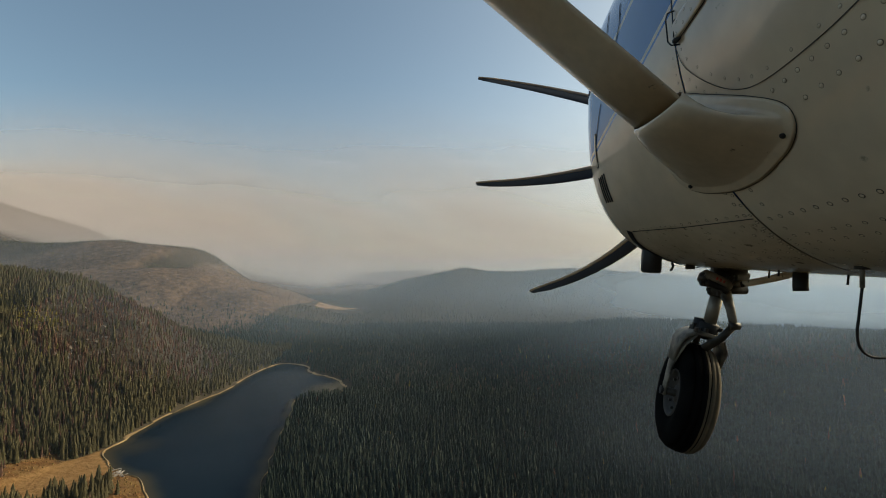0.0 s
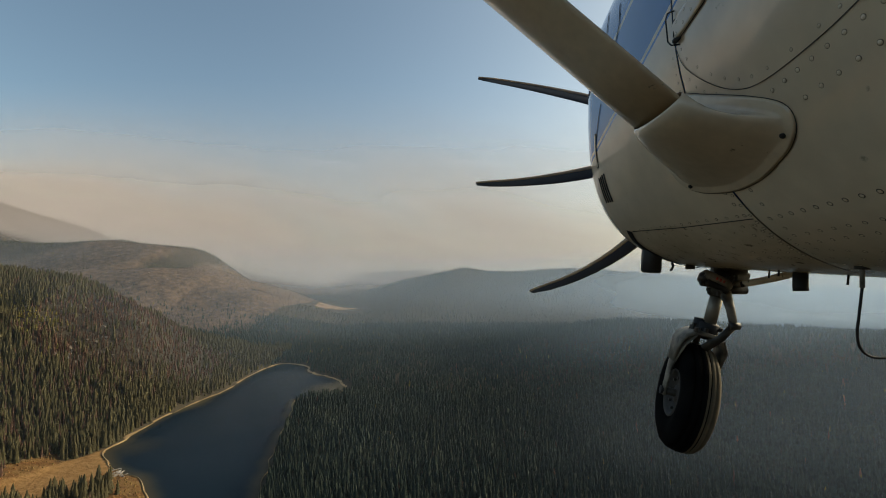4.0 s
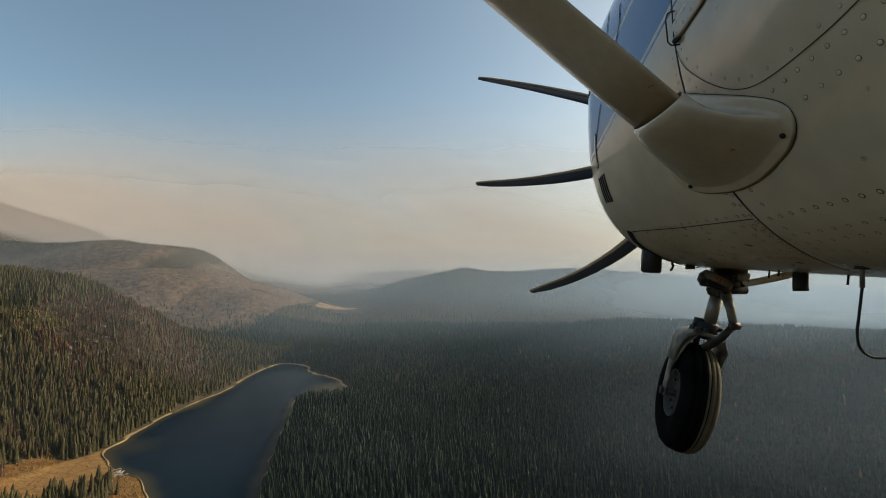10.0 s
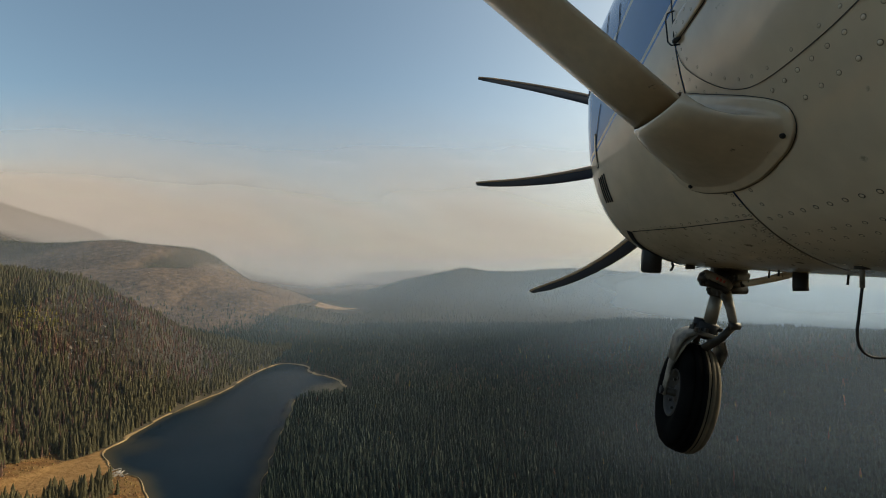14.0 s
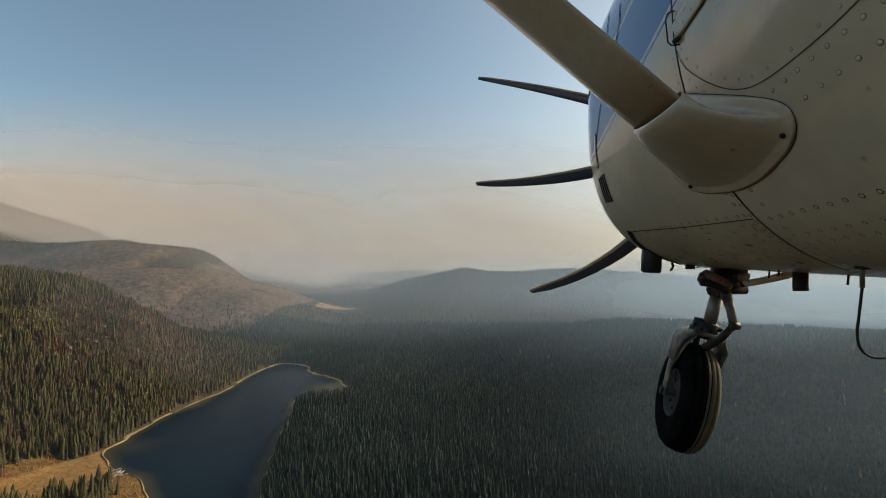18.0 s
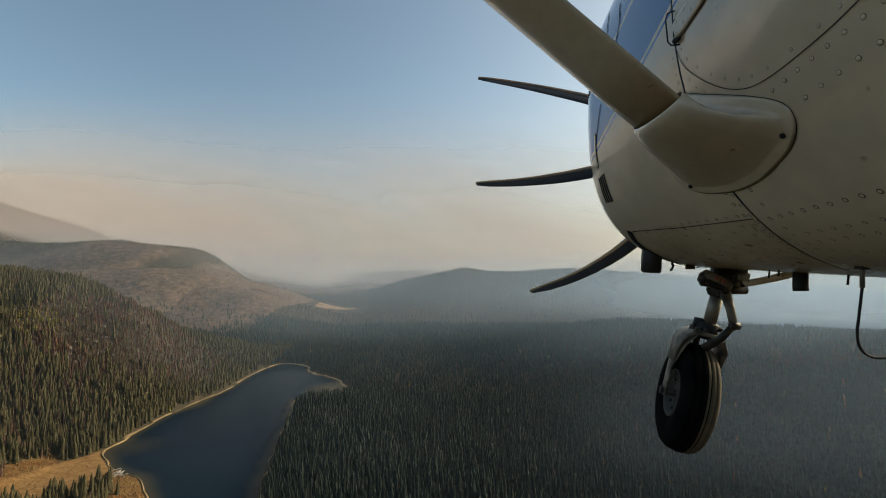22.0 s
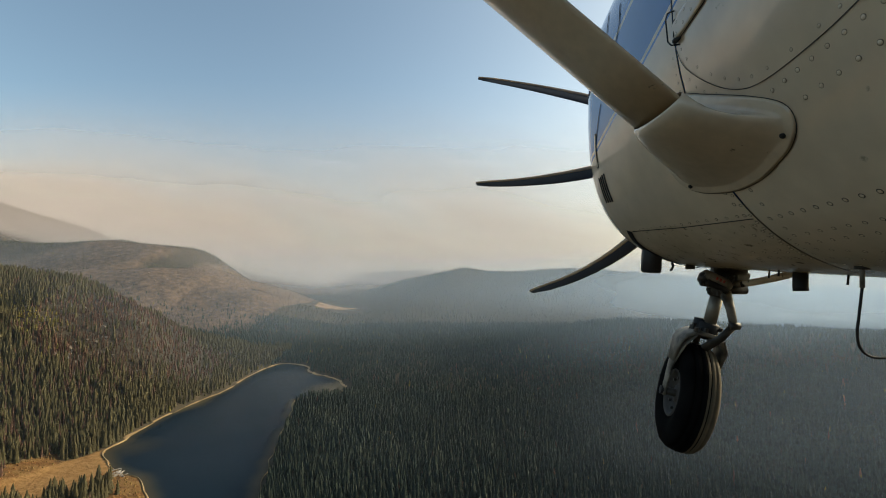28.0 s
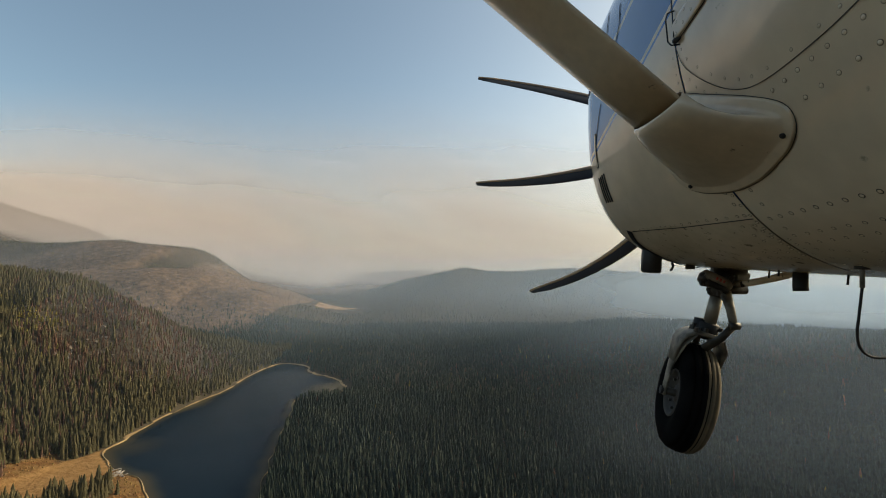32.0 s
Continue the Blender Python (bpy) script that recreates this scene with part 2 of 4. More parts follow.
def land_height(x, y):
    total = np.zeros(np.shape(x))
    for pts, w in RIDGES:
        d, z = polyline(x, y, pts)
        total = total + np.clip(z, 0, None) ** 4 * (1 / (1 + (d / w) ** 2.4)) ** 4
    h = total ** 0.25
    rough = np.clip(h / 120, 0.04, 1)
    h = h + rough * (34 * (fractal(x, y, 420, 11) - 0.5) + 10 * (fractal(x, y, 90, 17) - 0.5))
    ld = lake_distance(x, y)
    near = np.clip(ld / 260, 0, 1)
    h = np.where(ld > 0, 0.5 + np.clip(ld, 0, 30) * 0.05 + np.clip(h, 0, None) * near * (2 - near), -0.4 - np.clip(-ld, 0, 20) * 0.25)
    flat = np.clip(1.4 - polyline(x, y, WASH)[0] / 60, 0, 1)
    return np.where(ld > 0, h * (1 - flat) + flat * (0.8 + 0.01 * np.clip(ld, 0, 400)), h)


def graded(lo, f0, f1, hi, step, grow):
    """Grid lines: even between f0 and f1, widening outside."""
    mid, a, b = list(np.arange(f0, f1, step)), [], []
    s, v = step, f0
    while v > lo:
        s *= grow
        v -= s
        a.append(v)
    s, v = step, mid[-1]
    while v < hi:
        s *= grow
        v += s
        b.append(v)
    return np.array(a[::-1] + mid + b)


def big_mesh(name, verts, faces, mat, smooth=False, attributes=()):
    """A mesh object from arrays; faces all triangles or all quads."""
    verts, faces = np.asarray(verts, np.float32), np.asarray(faces, np.int32)
    k = faces.shape[1]
    me = bpy.data.meshes.new(name)
    me.vertices.add(len(verts)), me.loops.add(faces.size), me.polygons.add(len(faces))
    me.vertices.foreach_set("co", verts.ravel())
    me.loops.foreach_set("vertex_index", faces.ravel())
    me.polygons.foreach_set("loop_start", np.arange(0, faces.size, k, dtype=np.int32))
    me.polygons.foreach_set("use_smooth", np.full(len(faces), smooth))
    me.update(calc_edges=True)
    for key, values in attributes:
        me.attributes.new(key, "FLOAT", "POINT").data.foreach_set("value", np.asarray(values, np.float32).ravel())
    me.materials.append(mat)
    return new(name, me)


def land_material():
    m = bpy.data.materials.new("forest_ground")
    m.use_nodes = True
    n, l = m.node_tree.nodes, m.node_tree.links
    b = n["Principled BSDF"]
    b.inputs["Roughness"].default_value = 0.95
    b.inputs["Specular IOR Level"].default_value = 0.1
    tc = n.new("ShaderNodeTexCoord")

    def noise_tex(scale, detail=6):
        t = n.new("ShaderNodeTexNoise")
        t.inputs["Scale"].default_value, t.inputs["Detail"].default_value = scale, detail
        l.new(tc.outputs["Object"], t.inputs["Vector"])
        return t

    def two(tex, a, c, lo=0.35, hi=0.65):
        r = n.new("ShaderNodeMapRange")
        r.inputs[1].default_value, r.inputs[2].default_value = lo, hi
        l.new(tex.outputs[0], r.inputs[0])
        x = n.new("ShaderNodeMix")
        x.data_type = "RGBA"
        x.inputs[6].default_value, x.inputs[7].default_value = (*a, 1), (*c, 1)
        l.new(r.outputs[0], x.inputs[0])
        return x

    def over(key, below, above):
        a = n.new("ShaderNodeAttribute")
        a.attribute_name = key
        x = n.new("ShaderNodeMix")
        x.data_type = "RGBA"
        l.new(a.outputs["Fac"], x.inputs[0]), l.new(below.outputs[2], x.inputs[6]), l.new(above.outputs[2], x.inputs[7])
        return x
    forest = two(noise_tex(0.06), (0.054, 0.046, 0.031), (0.080, 0.063, 0.042))
    burn = two(noise_tex(0.055, 12), (0.088, 0.062, 0.045), (0.178, 0.120, 0.078), 0.36, 0.66)
    grass = two(noise_tex(0.09, 7), (0.135, 0.066, 0.024), (0.185, 0.11, 0.04), 0.4, 0.62)
    gravel = two(noise_tex(0.14, 9), (0.235, 0.128, 0.045), (0.31, 0.178, 0.070), 0.38, 0.62)
    out = over("wash", over("meadow", over("burn", forest, burn), grass), gravel)
    l.new(out.outputs[2], b.inputs["Base Color"])
    bp = n.new("ShaderNodeBump")
    bp.inputs["Strength"].default_value, bp.inputs["Distance"].default_value = 0.6, 3.0
    l.new(noise_tex(0.25, 8).outputs[0], bp.inputs["Height"]), l.new(bp.outputs[0], b.inputs["Normal"])
    return m


gx, gy = graded(-4850, -740, 160, 4850, 6.0, 1.055), graded(-3000, 330, 1250, 4850, 6.5, 1.05)
GX, GY = np.meshgrid(gx, gy)
GZ = land_height(GX, GY)
nx, ny = len(gx), len(gy)
idx = np.arange(nx * ny).reshape(ny, nx)
quads = np.stack([idx[:-1, :-1], idx[:-1, 1:], idx[1:, 1:], idx[1:, :-1]], axis=-1).reshape(-1, 4)
ground = big_mesh("ground", np.stack([GX, GY, GZ], axis=-1).reshape(-1, 3), quads, land_material(), True,
                  (("burn", burn_amount(GX, GY)), ("meadow", meadow_amount(GX, GY)), ("wash", wash_amount(GX, GY))))
tagged(ground, "rolling forested mountain ground with brown burnt slopes", "ground", kind="structure")


# ---- lake ----
def water_material():
    m = bpy.data.materials.new("lake_water")
    m.use_nodes = True
    n, l = m.node_tree.nodes, m.node_tree.links
    b = n["Principled BSDF"]
    b.inputs["Roughness"].default_value, b.inputs["IOR"].default_value = 0.22, 1.15
    b.inputs["Specular IOR Level"].default_value = 0.12
    a = n.new("ShaderNodeAttribute")
    a.attribute_name = "shallow"
    tc, t = n.new("ShaderNodeTexCoord"), n.new("ShaderNodeTexNoise")
    t.inputs["Scale"].default_value, t.inputs["Detail"].default_value = 0.6, 6
    l.new(tc.outputs["Object"], t.inputs["Vector"])
    x = n.new("ShaderNodeMix")
    x.data_type = "RGBA"
    x.inputs[6].default_value, x.inputs[7].default_value = (0.006, 0.015, 0.025, 1), (0.075, 0.062, 0.034, 1)
    l.new(a.outputs["Fac"], x.inputs[0]), l.new(x.outputs[2], b.inputs["Base Color"])
    bp = n.new("ShaderNodeBump")
    bp.inputs["Strength"].default_value, bp.inputs["Distance"].default_value = 0.35, 0.4
    l.new(t.outputs[0], bp.inputs["Height"]), l.new(bp.outputs[0], b.inputs["Normal"])
    return m


lx, ly = np.arange(-480, -140, 5.0), np.arange(370, 1185, 5.0)
LX, LY = np.meshgrid(lx, ly)
LD = lake_distance(LX, LY)
cove = np.clip(1 - np.hypot((LX + 200) / 75, (LY - 868) / 75), 0, 1) * 1.2 + np.clip(1 - np.hypot((LX + 395) / 45, (LY - 575) / 40), 0, 1) * 0.4 + np.clip(1 - np.hypot((LX + 425) / 34, (LY - 770) / 60), 0, 1) * 0.9
li = np.arange(LX.size).reshape(LX.shape)
lq = np.stack([li[:-1, :-1], li[:-1, 1:], li[1:, 1:], li[1:, :-1]], axis=-1).reshape(-1, 4)
keep = (LD.ravel()[lq] < 8).any(axis=1)
lake = big_mesh("lake", np.stack([LX, LY, np.zeros_like(LX)], axis=-1).reshape(-1, 3), lq[keep], water_material(), True,
                (("shallow", np.clip(np.clip(1 + LD / 15, 0, 1) * 0.75 + np.clip(cove, 0, 0.8), 0, 0.85)),))
tagged(lake, "calm dark blue mountain lake with brown shallows", "lake", kind="structure")

# pale strip of bare shore round the water
q = np.roll(SHORE, -1, axis=0) - np.roll(SHORE, 1, axis=0)
q = np.stack([q[:, 1], -q[:, 0]], axis=1) / np.hypot(q[:, 0], q[:, 1])[:, None]
probe = lake_distance(*(SHORE + q * 2).T)
q = q * np.sign(probe)[:, None]
width = (3.4 + 3.6 * value_noise(SHORE[:, 0], SHORE[:, 1], 40, 8)) * np.where(SHORE[:, 0] < -270, 1.0, 0.35) * np.where((SHORE[:, 0] > -290) & (SHORE[:, 1] > 760), 5.0, 1) * np.where(SHORE[:, 1] < 600, 0.22, 1)
rows = [np.column_stack([SHORE + q * (width * f)[:, None], np.full(len(SHORE), z)]) for f, z in ((-0.35, -0.15), (0.2, 0.8), (1.0, 1.5), (1.25, 0.6))]
k = len(SHORE)
sv = np.concatenate(rows)
sf = [(r * k + i, r * k + (i + 1) % k, (r + 1) * k + (i + 1) % k, (r + 1) * k + i) for r in range(3) for i in range(k)]
SAND = material("pale_shore_gravel", (0.37, 0.255, 0.12), 0.9, col2=(0.26, 0.17, 0.072), scale=0.05, fine=0.6, bump=0.3)
tagged(big_mesh("shore", sv, sf, SAND, True), "narrow pale gravel shore round the lake", "shore", kind="structure")

# ---- forest ----
NEEDLES = material("conifer_needles", (0.039, 0.057, 0.043), 0.8, col2=(0.056, 0.068, 0.047), scale=0.02, fine=0.6, island=0.25)
NEEDLES.node_tree.nodes["Principled BSDF"].inputs["Sheen Weight"].default_value = 0.04
NEEDLES.node_tree.nodes["Principled BSDF"].inputs["Specular IOR Level"].default_value = 0.25
NEEDLES_FAR = material("distant_conifers", (0.040, 0.054, 0.032), 0.9, col2=(0.056, 0.063, 0.036), scale=0.008, fine=0.3, island=0.35)
# warm sunlight on the hillside is put into this lighter needle colour
SUNLIT_OLIVE = material("sunlit_olive_conifers", (0.079, 0.070, 0.026), 0.8, col2=(0.106, 0.087, 0.034), scale=0.015, fine=0.6, island=0.14)
DEAD = material("dead_reddish_conifers", (0.150, 0.080, 0.050), 0.9, col2=(0.108, 0.068, 0.046), scale=0.02, fine=0.5, island=0.3)
LARCH = material("yellowing_trees", (0.22, 0.17, 0.036), 0.85, col2=(0.14, 0.13, 0.036), scale=0.05, fine=0.6, island=0.35)
SNAG = material("burnt_snags", (0.070, 0.052, 0.041), 0.9, col2=(0.13, 0.10, 0.078), scale=0.05, fine=1.0, island=0.4)


def let_light_through(m, amount):
    """Foliage passes part of the light on to its shaded side."""
    n, l = m.node_tree.nodes, m.node_tree.links
    b = n["Principled BSDF"]
    tra, mix = n.new("ShaderNodeBsdfTranslucent"), n.new("ShaderNodeMixShader")
    mix.inputs[0].default_value = amount
    l.new(b.inputs["Base Color"].links[0].from_socket, tra.inputs["Color"])
    l.new(b.outputs[0], mix.inputs[1]), l.new(tra.outputs[0], mix.inputs[2]), l.new(mix.outputs[0], n["Material Output"].inputs["Surface"])


for foliage in (NEEDLES, NEEDLES_FAR, SUNLIT_OLIVE, DEAD, LARCH):
    let_light_through(foliage, 0.42)
BARK = material("conifer_bark", (0.12, 0.085, 0.06), 0.9, scale=2, fine=20, bump=0.4)


def spire(tiers, sides, seed):
    """Unit conifer of stacked ragged skirts, base at 0, height 1, radius about 0.13."""
    r = np.random.default_rng(seed)
    v, f = [], []
    for k in range(tiers):
        z0, z1 = 0.06 + 0.90 * k / tiers, min(1.0, 0.06 + 0.90 * (k + 1.75) / tiers)
        rad = 0.135 * (1 - k / tiers) ** 0.8 + 0.012
        base = len(v)
        for i in range(sides):
            a = 2 * math.pi * (i + 0.4 * r.random()) / sides + k * 0.7
            w = rad * (0.72 + 0.5 * r.random())
            v.append((w * math.cos(a), w * math.sin(a), z0 - 0.035 * r.random()))
        v.append((0, 0, 1.0 if k == tiers - 1 else z1))
        f += [(base + i, base + (i + 1) % sides, base + sides) for i in range(sides)]
    return np.array(v), np.array(f)


def stand(name, x, y, templates, height, mat, label, category="forest", fat=1.0):
    """Many trees joined into one mesh."""
    if len(x) == 0:
        return
    z = land_height(x, y) - 0.3
    h = height[0] + (height[1] - height[0]) * rng.random(len(x)) ** 1.2
    which, turn, wide = rng.integers(0, len(templates), len(x)), rng.random(len(x)) * 6.283, fat * (0.82 + 0.45 * rng.random(len(x)))
    vs, fs, off = [], [], 0
    for k, (tv, tf) in enumerate(templates):
        s = which == k
        m = int(s.sum())
        if not m:
            continue
        c, sn = np.cos(turn[s])[:, None], np.sin(turn[s])[:, None]
        sw = (h[s] * wide[s])[:, None]
        px = (tv[:, 0] * c - tv[:, 1] * sn) * sw + x[s][:, None]
        py = (tv[:, 0] * sn + tv[:, 1] * c) * sw + y[s][:, None]
        pz = tv[:, 2] * h[s][:, None] + z[s][:, None]
        vs.append(np.stack([px, py, pz], axis=-1).reshape(-1, 3))
        fs.append((tf[None] + (np.arange(m) * len(tv))[:, None, None] + off).reshape(-1, 3))
        off += m * len(tv)
    return tagged(big_mesh(name, np.concatenate(vs), np.concatenate(fs), mat), label, category, kind="stuff")


def scatter(y0, y1, spacing, side=1.06, margin=110):
    """Jittered grid of places ahead, widening with distance."""
    w = side * y1 + margin
    xs, yy = np.meshgrid(np.arange(-w, w, spacing), np.arange(y0, y1, spacing))
    xs, yy = xs.ravel(), yy.ravel()
    xs, yy = xs + (rng.random(len(xs)) - 0.5) * spacing * 1.15, yy + (rng.random(len(yy)) - 0.5) * spacing * 1.15
    s = np.abs(xs) < side * yy + margin
    return xs[s], yy[s]


def wooded(x, y):
    """Chance that a tree stands here."""
    p = 0.55 + 0.9 * (fractal(x, y, 60, 61) - 0.25)
    p = np.where(lake_distance(x, y) < np.where(x < -300, 4.0, 6.0), 0, p)
    p = np.where((lake_distance(x, y) < 7) & (x < -270) & (y < 590), 0, p)
    p = np.where((lake_distance(x, y) < 15) & (x > -290) & (y > 775) & (y < 930), 0, p)
    p = p * (1 - np.clip(wash_amount(x, y) * 1.4, 0, 1)) * (1 - 0.95 * meadow_amount(x, y))
    p = np.where((np.abs(x + 510) < 140) & (np.abs(y - 2120) < 110), 0, p)      # the bare clearing
    p = p * (1 - 0.93 * burn_amount(x, y))
    return p


def kinds(x, y):
    """0 green, 1 dead, 2 yellow."""
    left = (x < -430) & (y < 1500) & (lake_distance(x, y) > 40)
    d = fractal(x, y, 170, 71) + 0.35 * (fractal(x, y, 45, 73) - 0.5)
    k = np.where(left & (rng.random(len(x)) < np.clip((d - 0.48) * 2.6, 0.06, 0.4)), 1, 0)
    brown = 1.15 - np.hypot((x + 590) / 150, (y - 870) / 190) + 0.6 * (fractal(x, y, 40, 77) - 0.5)
    k = np.where(left & (rng.random(len(x)) < np.clip(brown * 1.6, 0, 0.85)), 1, k)
    g = np.maximum(1.15 - np.hypot((x + 712) / 42, (y - 775) / 46), 0.6 - np.hypot((x + 640) / 40, (y - 720) / 60))
    k = np.where(left & (rng.random(len(x)) < np.clip(g * 0.9, 0, 0.6)), 2, k)
    return np.where((k == 0) & (rng.random(len(x)) < np.where(x > -300, 0.012, 0.035)), np.where(rng.random(len(x)) < 0.5, 1, 2), k)


NEAR = [spire(5, 7, s) for s in range(5)]
MID = [spire(3, 5, s) for s in range(10, 14)]
FAR = [spire(2, 4, s) for s in range(20, 23)]
for band, (y0, y1, sp, tpl, green, hh) in enumerate(((285, 760, 4.4, NEAR, NEEDLES, (9, 21)), (760, 1650, 6.0, MID, NEEDLES, (8, 18)), (1650, 4300, 12.0, FAR, NEEDLES_FAR, (7, 12)))):
    tx, ty = scatter(y0, y1, sp)
    s = rng.random(len(tx)) < wooded(tx, ty)
    tx, ty = tx[s], ty[s]
    kd = kinds(tx, ty)
    where = ("around the lake", "on the middle slopes", "on the distant ridges")[band]
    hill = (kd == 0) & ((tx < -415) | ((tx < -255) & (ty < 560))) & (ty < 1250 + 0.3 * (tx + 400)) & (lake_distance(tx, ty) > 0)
    flat = (kd == 0) & ~hill
    stand("conifer_forest", tx[flat], ty[flat], tpl, hh, green, "dense dark green conifer forest " + where, fat=(1.05, 1.05, 1.0)[band])
    stand("hillside_conifers", tx[hill], ty[hill], tpl, (hh[0] + 2, hh[1] + 4), SUNLIT_OLIVE, "conifers on the hillside by the lake, sunlight put into their olive green", fat=1.1)
    stand("dead_conifers", tx[kd == 1], ty[kd == 1], tpl, (hh[0] - 1, hh[1] - 3), DEAD, "dead reddish brown conifers among the green", fat=0.95)
    stand("yellow_trees", tx[kd == 2], ty[kd == 2], tpl, (5, 12), LARCH, "yellowing autumn trees among the conifers", fat=1.5)
# forest below the aircraft
tx, ty = np.meshgrid(np.arange(-420, 420, 6.3), np.arange(-280, 284, 6.3))
tx, ty = tx.ravel() + (rng.random(tx.size) - 0.5) * 7, ty.ravel() + (rng.random(ty.size) - 0.5) * 7
s = (np.abs(tx) > 1.06 * ty + 105) | (ty < 283)
s &= rng.random(len(tx)) < wooded(tx, ty)
stand("conifer_forest", tx[s], ty[s], MID, (8, 18), NEEDLES, "dense dark green conifer forest below the aircraft")
# burnt slope: thin grey snags and a few survivors
tx, ty = scatter(1350, 2450, 6.5)
b = burn_amount(tx, ty)
s = (b > 0.4) & (rng.random(len(tx)) < 0.25 + 0.75 * np.clip((fractal(tx, ty, 130, 97) - 0.36) * 3, 0, 1))
stand("burnt_snags", tx[s], ty[s], FAR, (4, 9), SNAG, "thin grey burnt snags on the brown slope", "dead trees", fat=0.45)
# pale boulders between the trees of the near hill
bx, by = scatter(640, 1000, 13.0)
s = (np.hypot((bx + 600) / 105, (by - 800) / 150) < 1) & (fractal(bx, by, 50, 95) > 0.54)
bx, by = bx[s], by[s]
bz = land_height(bx, by)
sv2, sf2 = [], []
for x, y, z in zip(bx, by, bz):
    bm = bmesh.new()
    bmesh.ops.create_icosphere(bm, subdivisions=1, radius=1.0)
    base, sx, sz = len(sv2), 1.6 + 2.6 * random.random(), 1.6 + 2.0 * random.random()
    sv2 += [(x + v.co.x * sx * (0.7 + 0.5 * random.random()), y + v.co.y * sx * (0.7 + 0.5 * random.random()), z + 1.0 + v.co.z * sz * (0.7 + 0.5 * random.random())) for v in bm.verts]
    sf2 += [tuple(base + v.index for v in f.verts) for f in bm.faces]
    bm.free()
BOULDER = material("weathered_granite", (0.22, 0.18, 0.14), 0.9, col2=(0.15, 0.12, 0.09), scale=0.2, fine=2.0, bump=0.4, island=0.25)
tagged(big_mesh("boulders", sv2, sf2, BOULDER), "pale granite boulders between the trees of the hill", "rocks", kind="stuff")
# pale rock outcrops on the burnt slope
tx, ty = scatter(1400, 2150, 45.0)
s = (burn_amount(tx, ty) > 0.6) & (fractal(tx, ty, 160, 91) > 0.52)
tx, ty = tx[s], ty[s]
tz = land_height(tx, ty)
rv, rf = [], []
for x, y, z in zip(tx, ty, tz):
    bm = bmesh.new()
    bmesh.ops.create_icosphere(bm, subdivisions=1, radius=1.0)
    base, sx, sz = len(rv), 2 + 5 * random.random() ** 2, 1.5 + 2 * random.random()
    rv += [(x + v.co.x * sx * (0.7 + 0.5 * random.random()), y + v.co.y * sx, z + 0.5 + v.co.z * sz * (0.7 + 0.5 * random.random())) for v in bm.verts]
    rf += [tuple(base + v.index for v in f.verts) for f in bm.faces]
    bm.free()
ROCK = material("pale_granite", (0.25, 0.19, 0.14), 0.9, col2=(0.17, 0.125, 0.09), scale=0.08, fine=0.9, bump=0.4, island=0.2)
tagged(big_mesh("rock_outcrops", rv, rf, ROCK), "pale granite outcrops scattered over the burnt slope", "rocks", kind="stuff")
# a few pale standing snags on the hill by the lake
tx, ty = scatter(560, 900, 26.0)
s = (tx < -470) & (tx > -760) & (fractal(tx, ty, 90, 77) > 0.5)
PALE = material("weathered_silver_wood", (0.44, 0.40, 0.34), 0.9, col2=(0.30, 0.26, 0.21), scale=0.1, fine=1.0, island=0.3)
stand("pale_snags", tx[s], ty[s], FAR, (9, 16), PALE, "pale weathered dead trees on the wooded slope", "dead trees", fat=0.3)
# low rust-coloured brush beside the wash
tx, ty = scatter(330, 640, 3.6)
s = (np.maximum(meadow_amount(tx, ty), (np.abs(polyline(tx, ty, WASH)[0] - 44) < 14) * 0.7) > rng.random(len(tx)) * 1.2) & (wash_amount(tx, ty) < 0.3) & (lake_distance(tx, ty) > 5) & (tx < -240)
BRUSH = material("rusty_brush", (0.23, 0.105, 0.03), 0.9, col2=(0.16, 0.12, 0.035), scale=0.06, fine=0.8, island=0.45)
stand("brush", tx[s], ty[s], MID, (0.9, 2.8), BRUSH, "rusty orange autumn brush beside the gravel wash", "brush", fat=3.4)

# single trees along the open wash and the meadows
crown_v, crown_f = spire(9, 9, 99)
crown_mesh = bpy.data.meshes.new("crown")
crown_mesh.from_pydata([tuple(v) for v in crown_v], [], [tuple(int(i) for i in t) for t in crown_f])
crown_mesh.materials.append(SUNLIT_OLIVE)
bm = bmesh.new()
bmesh.ops.create_cone(bm, cap_ends=True, segments=7, radius1=0.014, radius2=0.002, depth=0.9, matrix=Matrix.Translation((0, 0, 0.43)))
trunk_mesh = bpy.data.meshes.new("trunk")
bm.to_mesh(trunk_mesh)
bm.free()
trunk_mesh.materials.append(BARK)
tx, ty = scatter(340, 600, 7.5)
s = ((np.abs(polyline(tx, ty, WASH)[0] - 70) < 22) | (np.hypot(tx + 320, ty - 430) < 90)) & (lake_distance(tx, ty) > 9) & (wash_amount(tx, ty) < 0.05) & (meadow_amount(tx, ty) < 0.5)
tx, ty = tx[s][:260], ty[s][:260]
tz = land_height(tx, ty)
for x, y, z in zip(tx, ty, tz):
    hgt = 9 + 9 * random.random()
    tree = tagged(new("conifer"), "slim olive green conifer at the forest edge", "tree", "conifers beside the gravel wash")
    tree.matrix_world = Matrix.LocRotScale((x, y, z - 0.2), Euler((0, 0, random.random() * 6.28)), (hgt, hgt, hgt))
    for nm, me in (("trunk", trunk_mesh), ("crown", crown_mesh)):
        o = new(nm, me)
        o.parent = tree
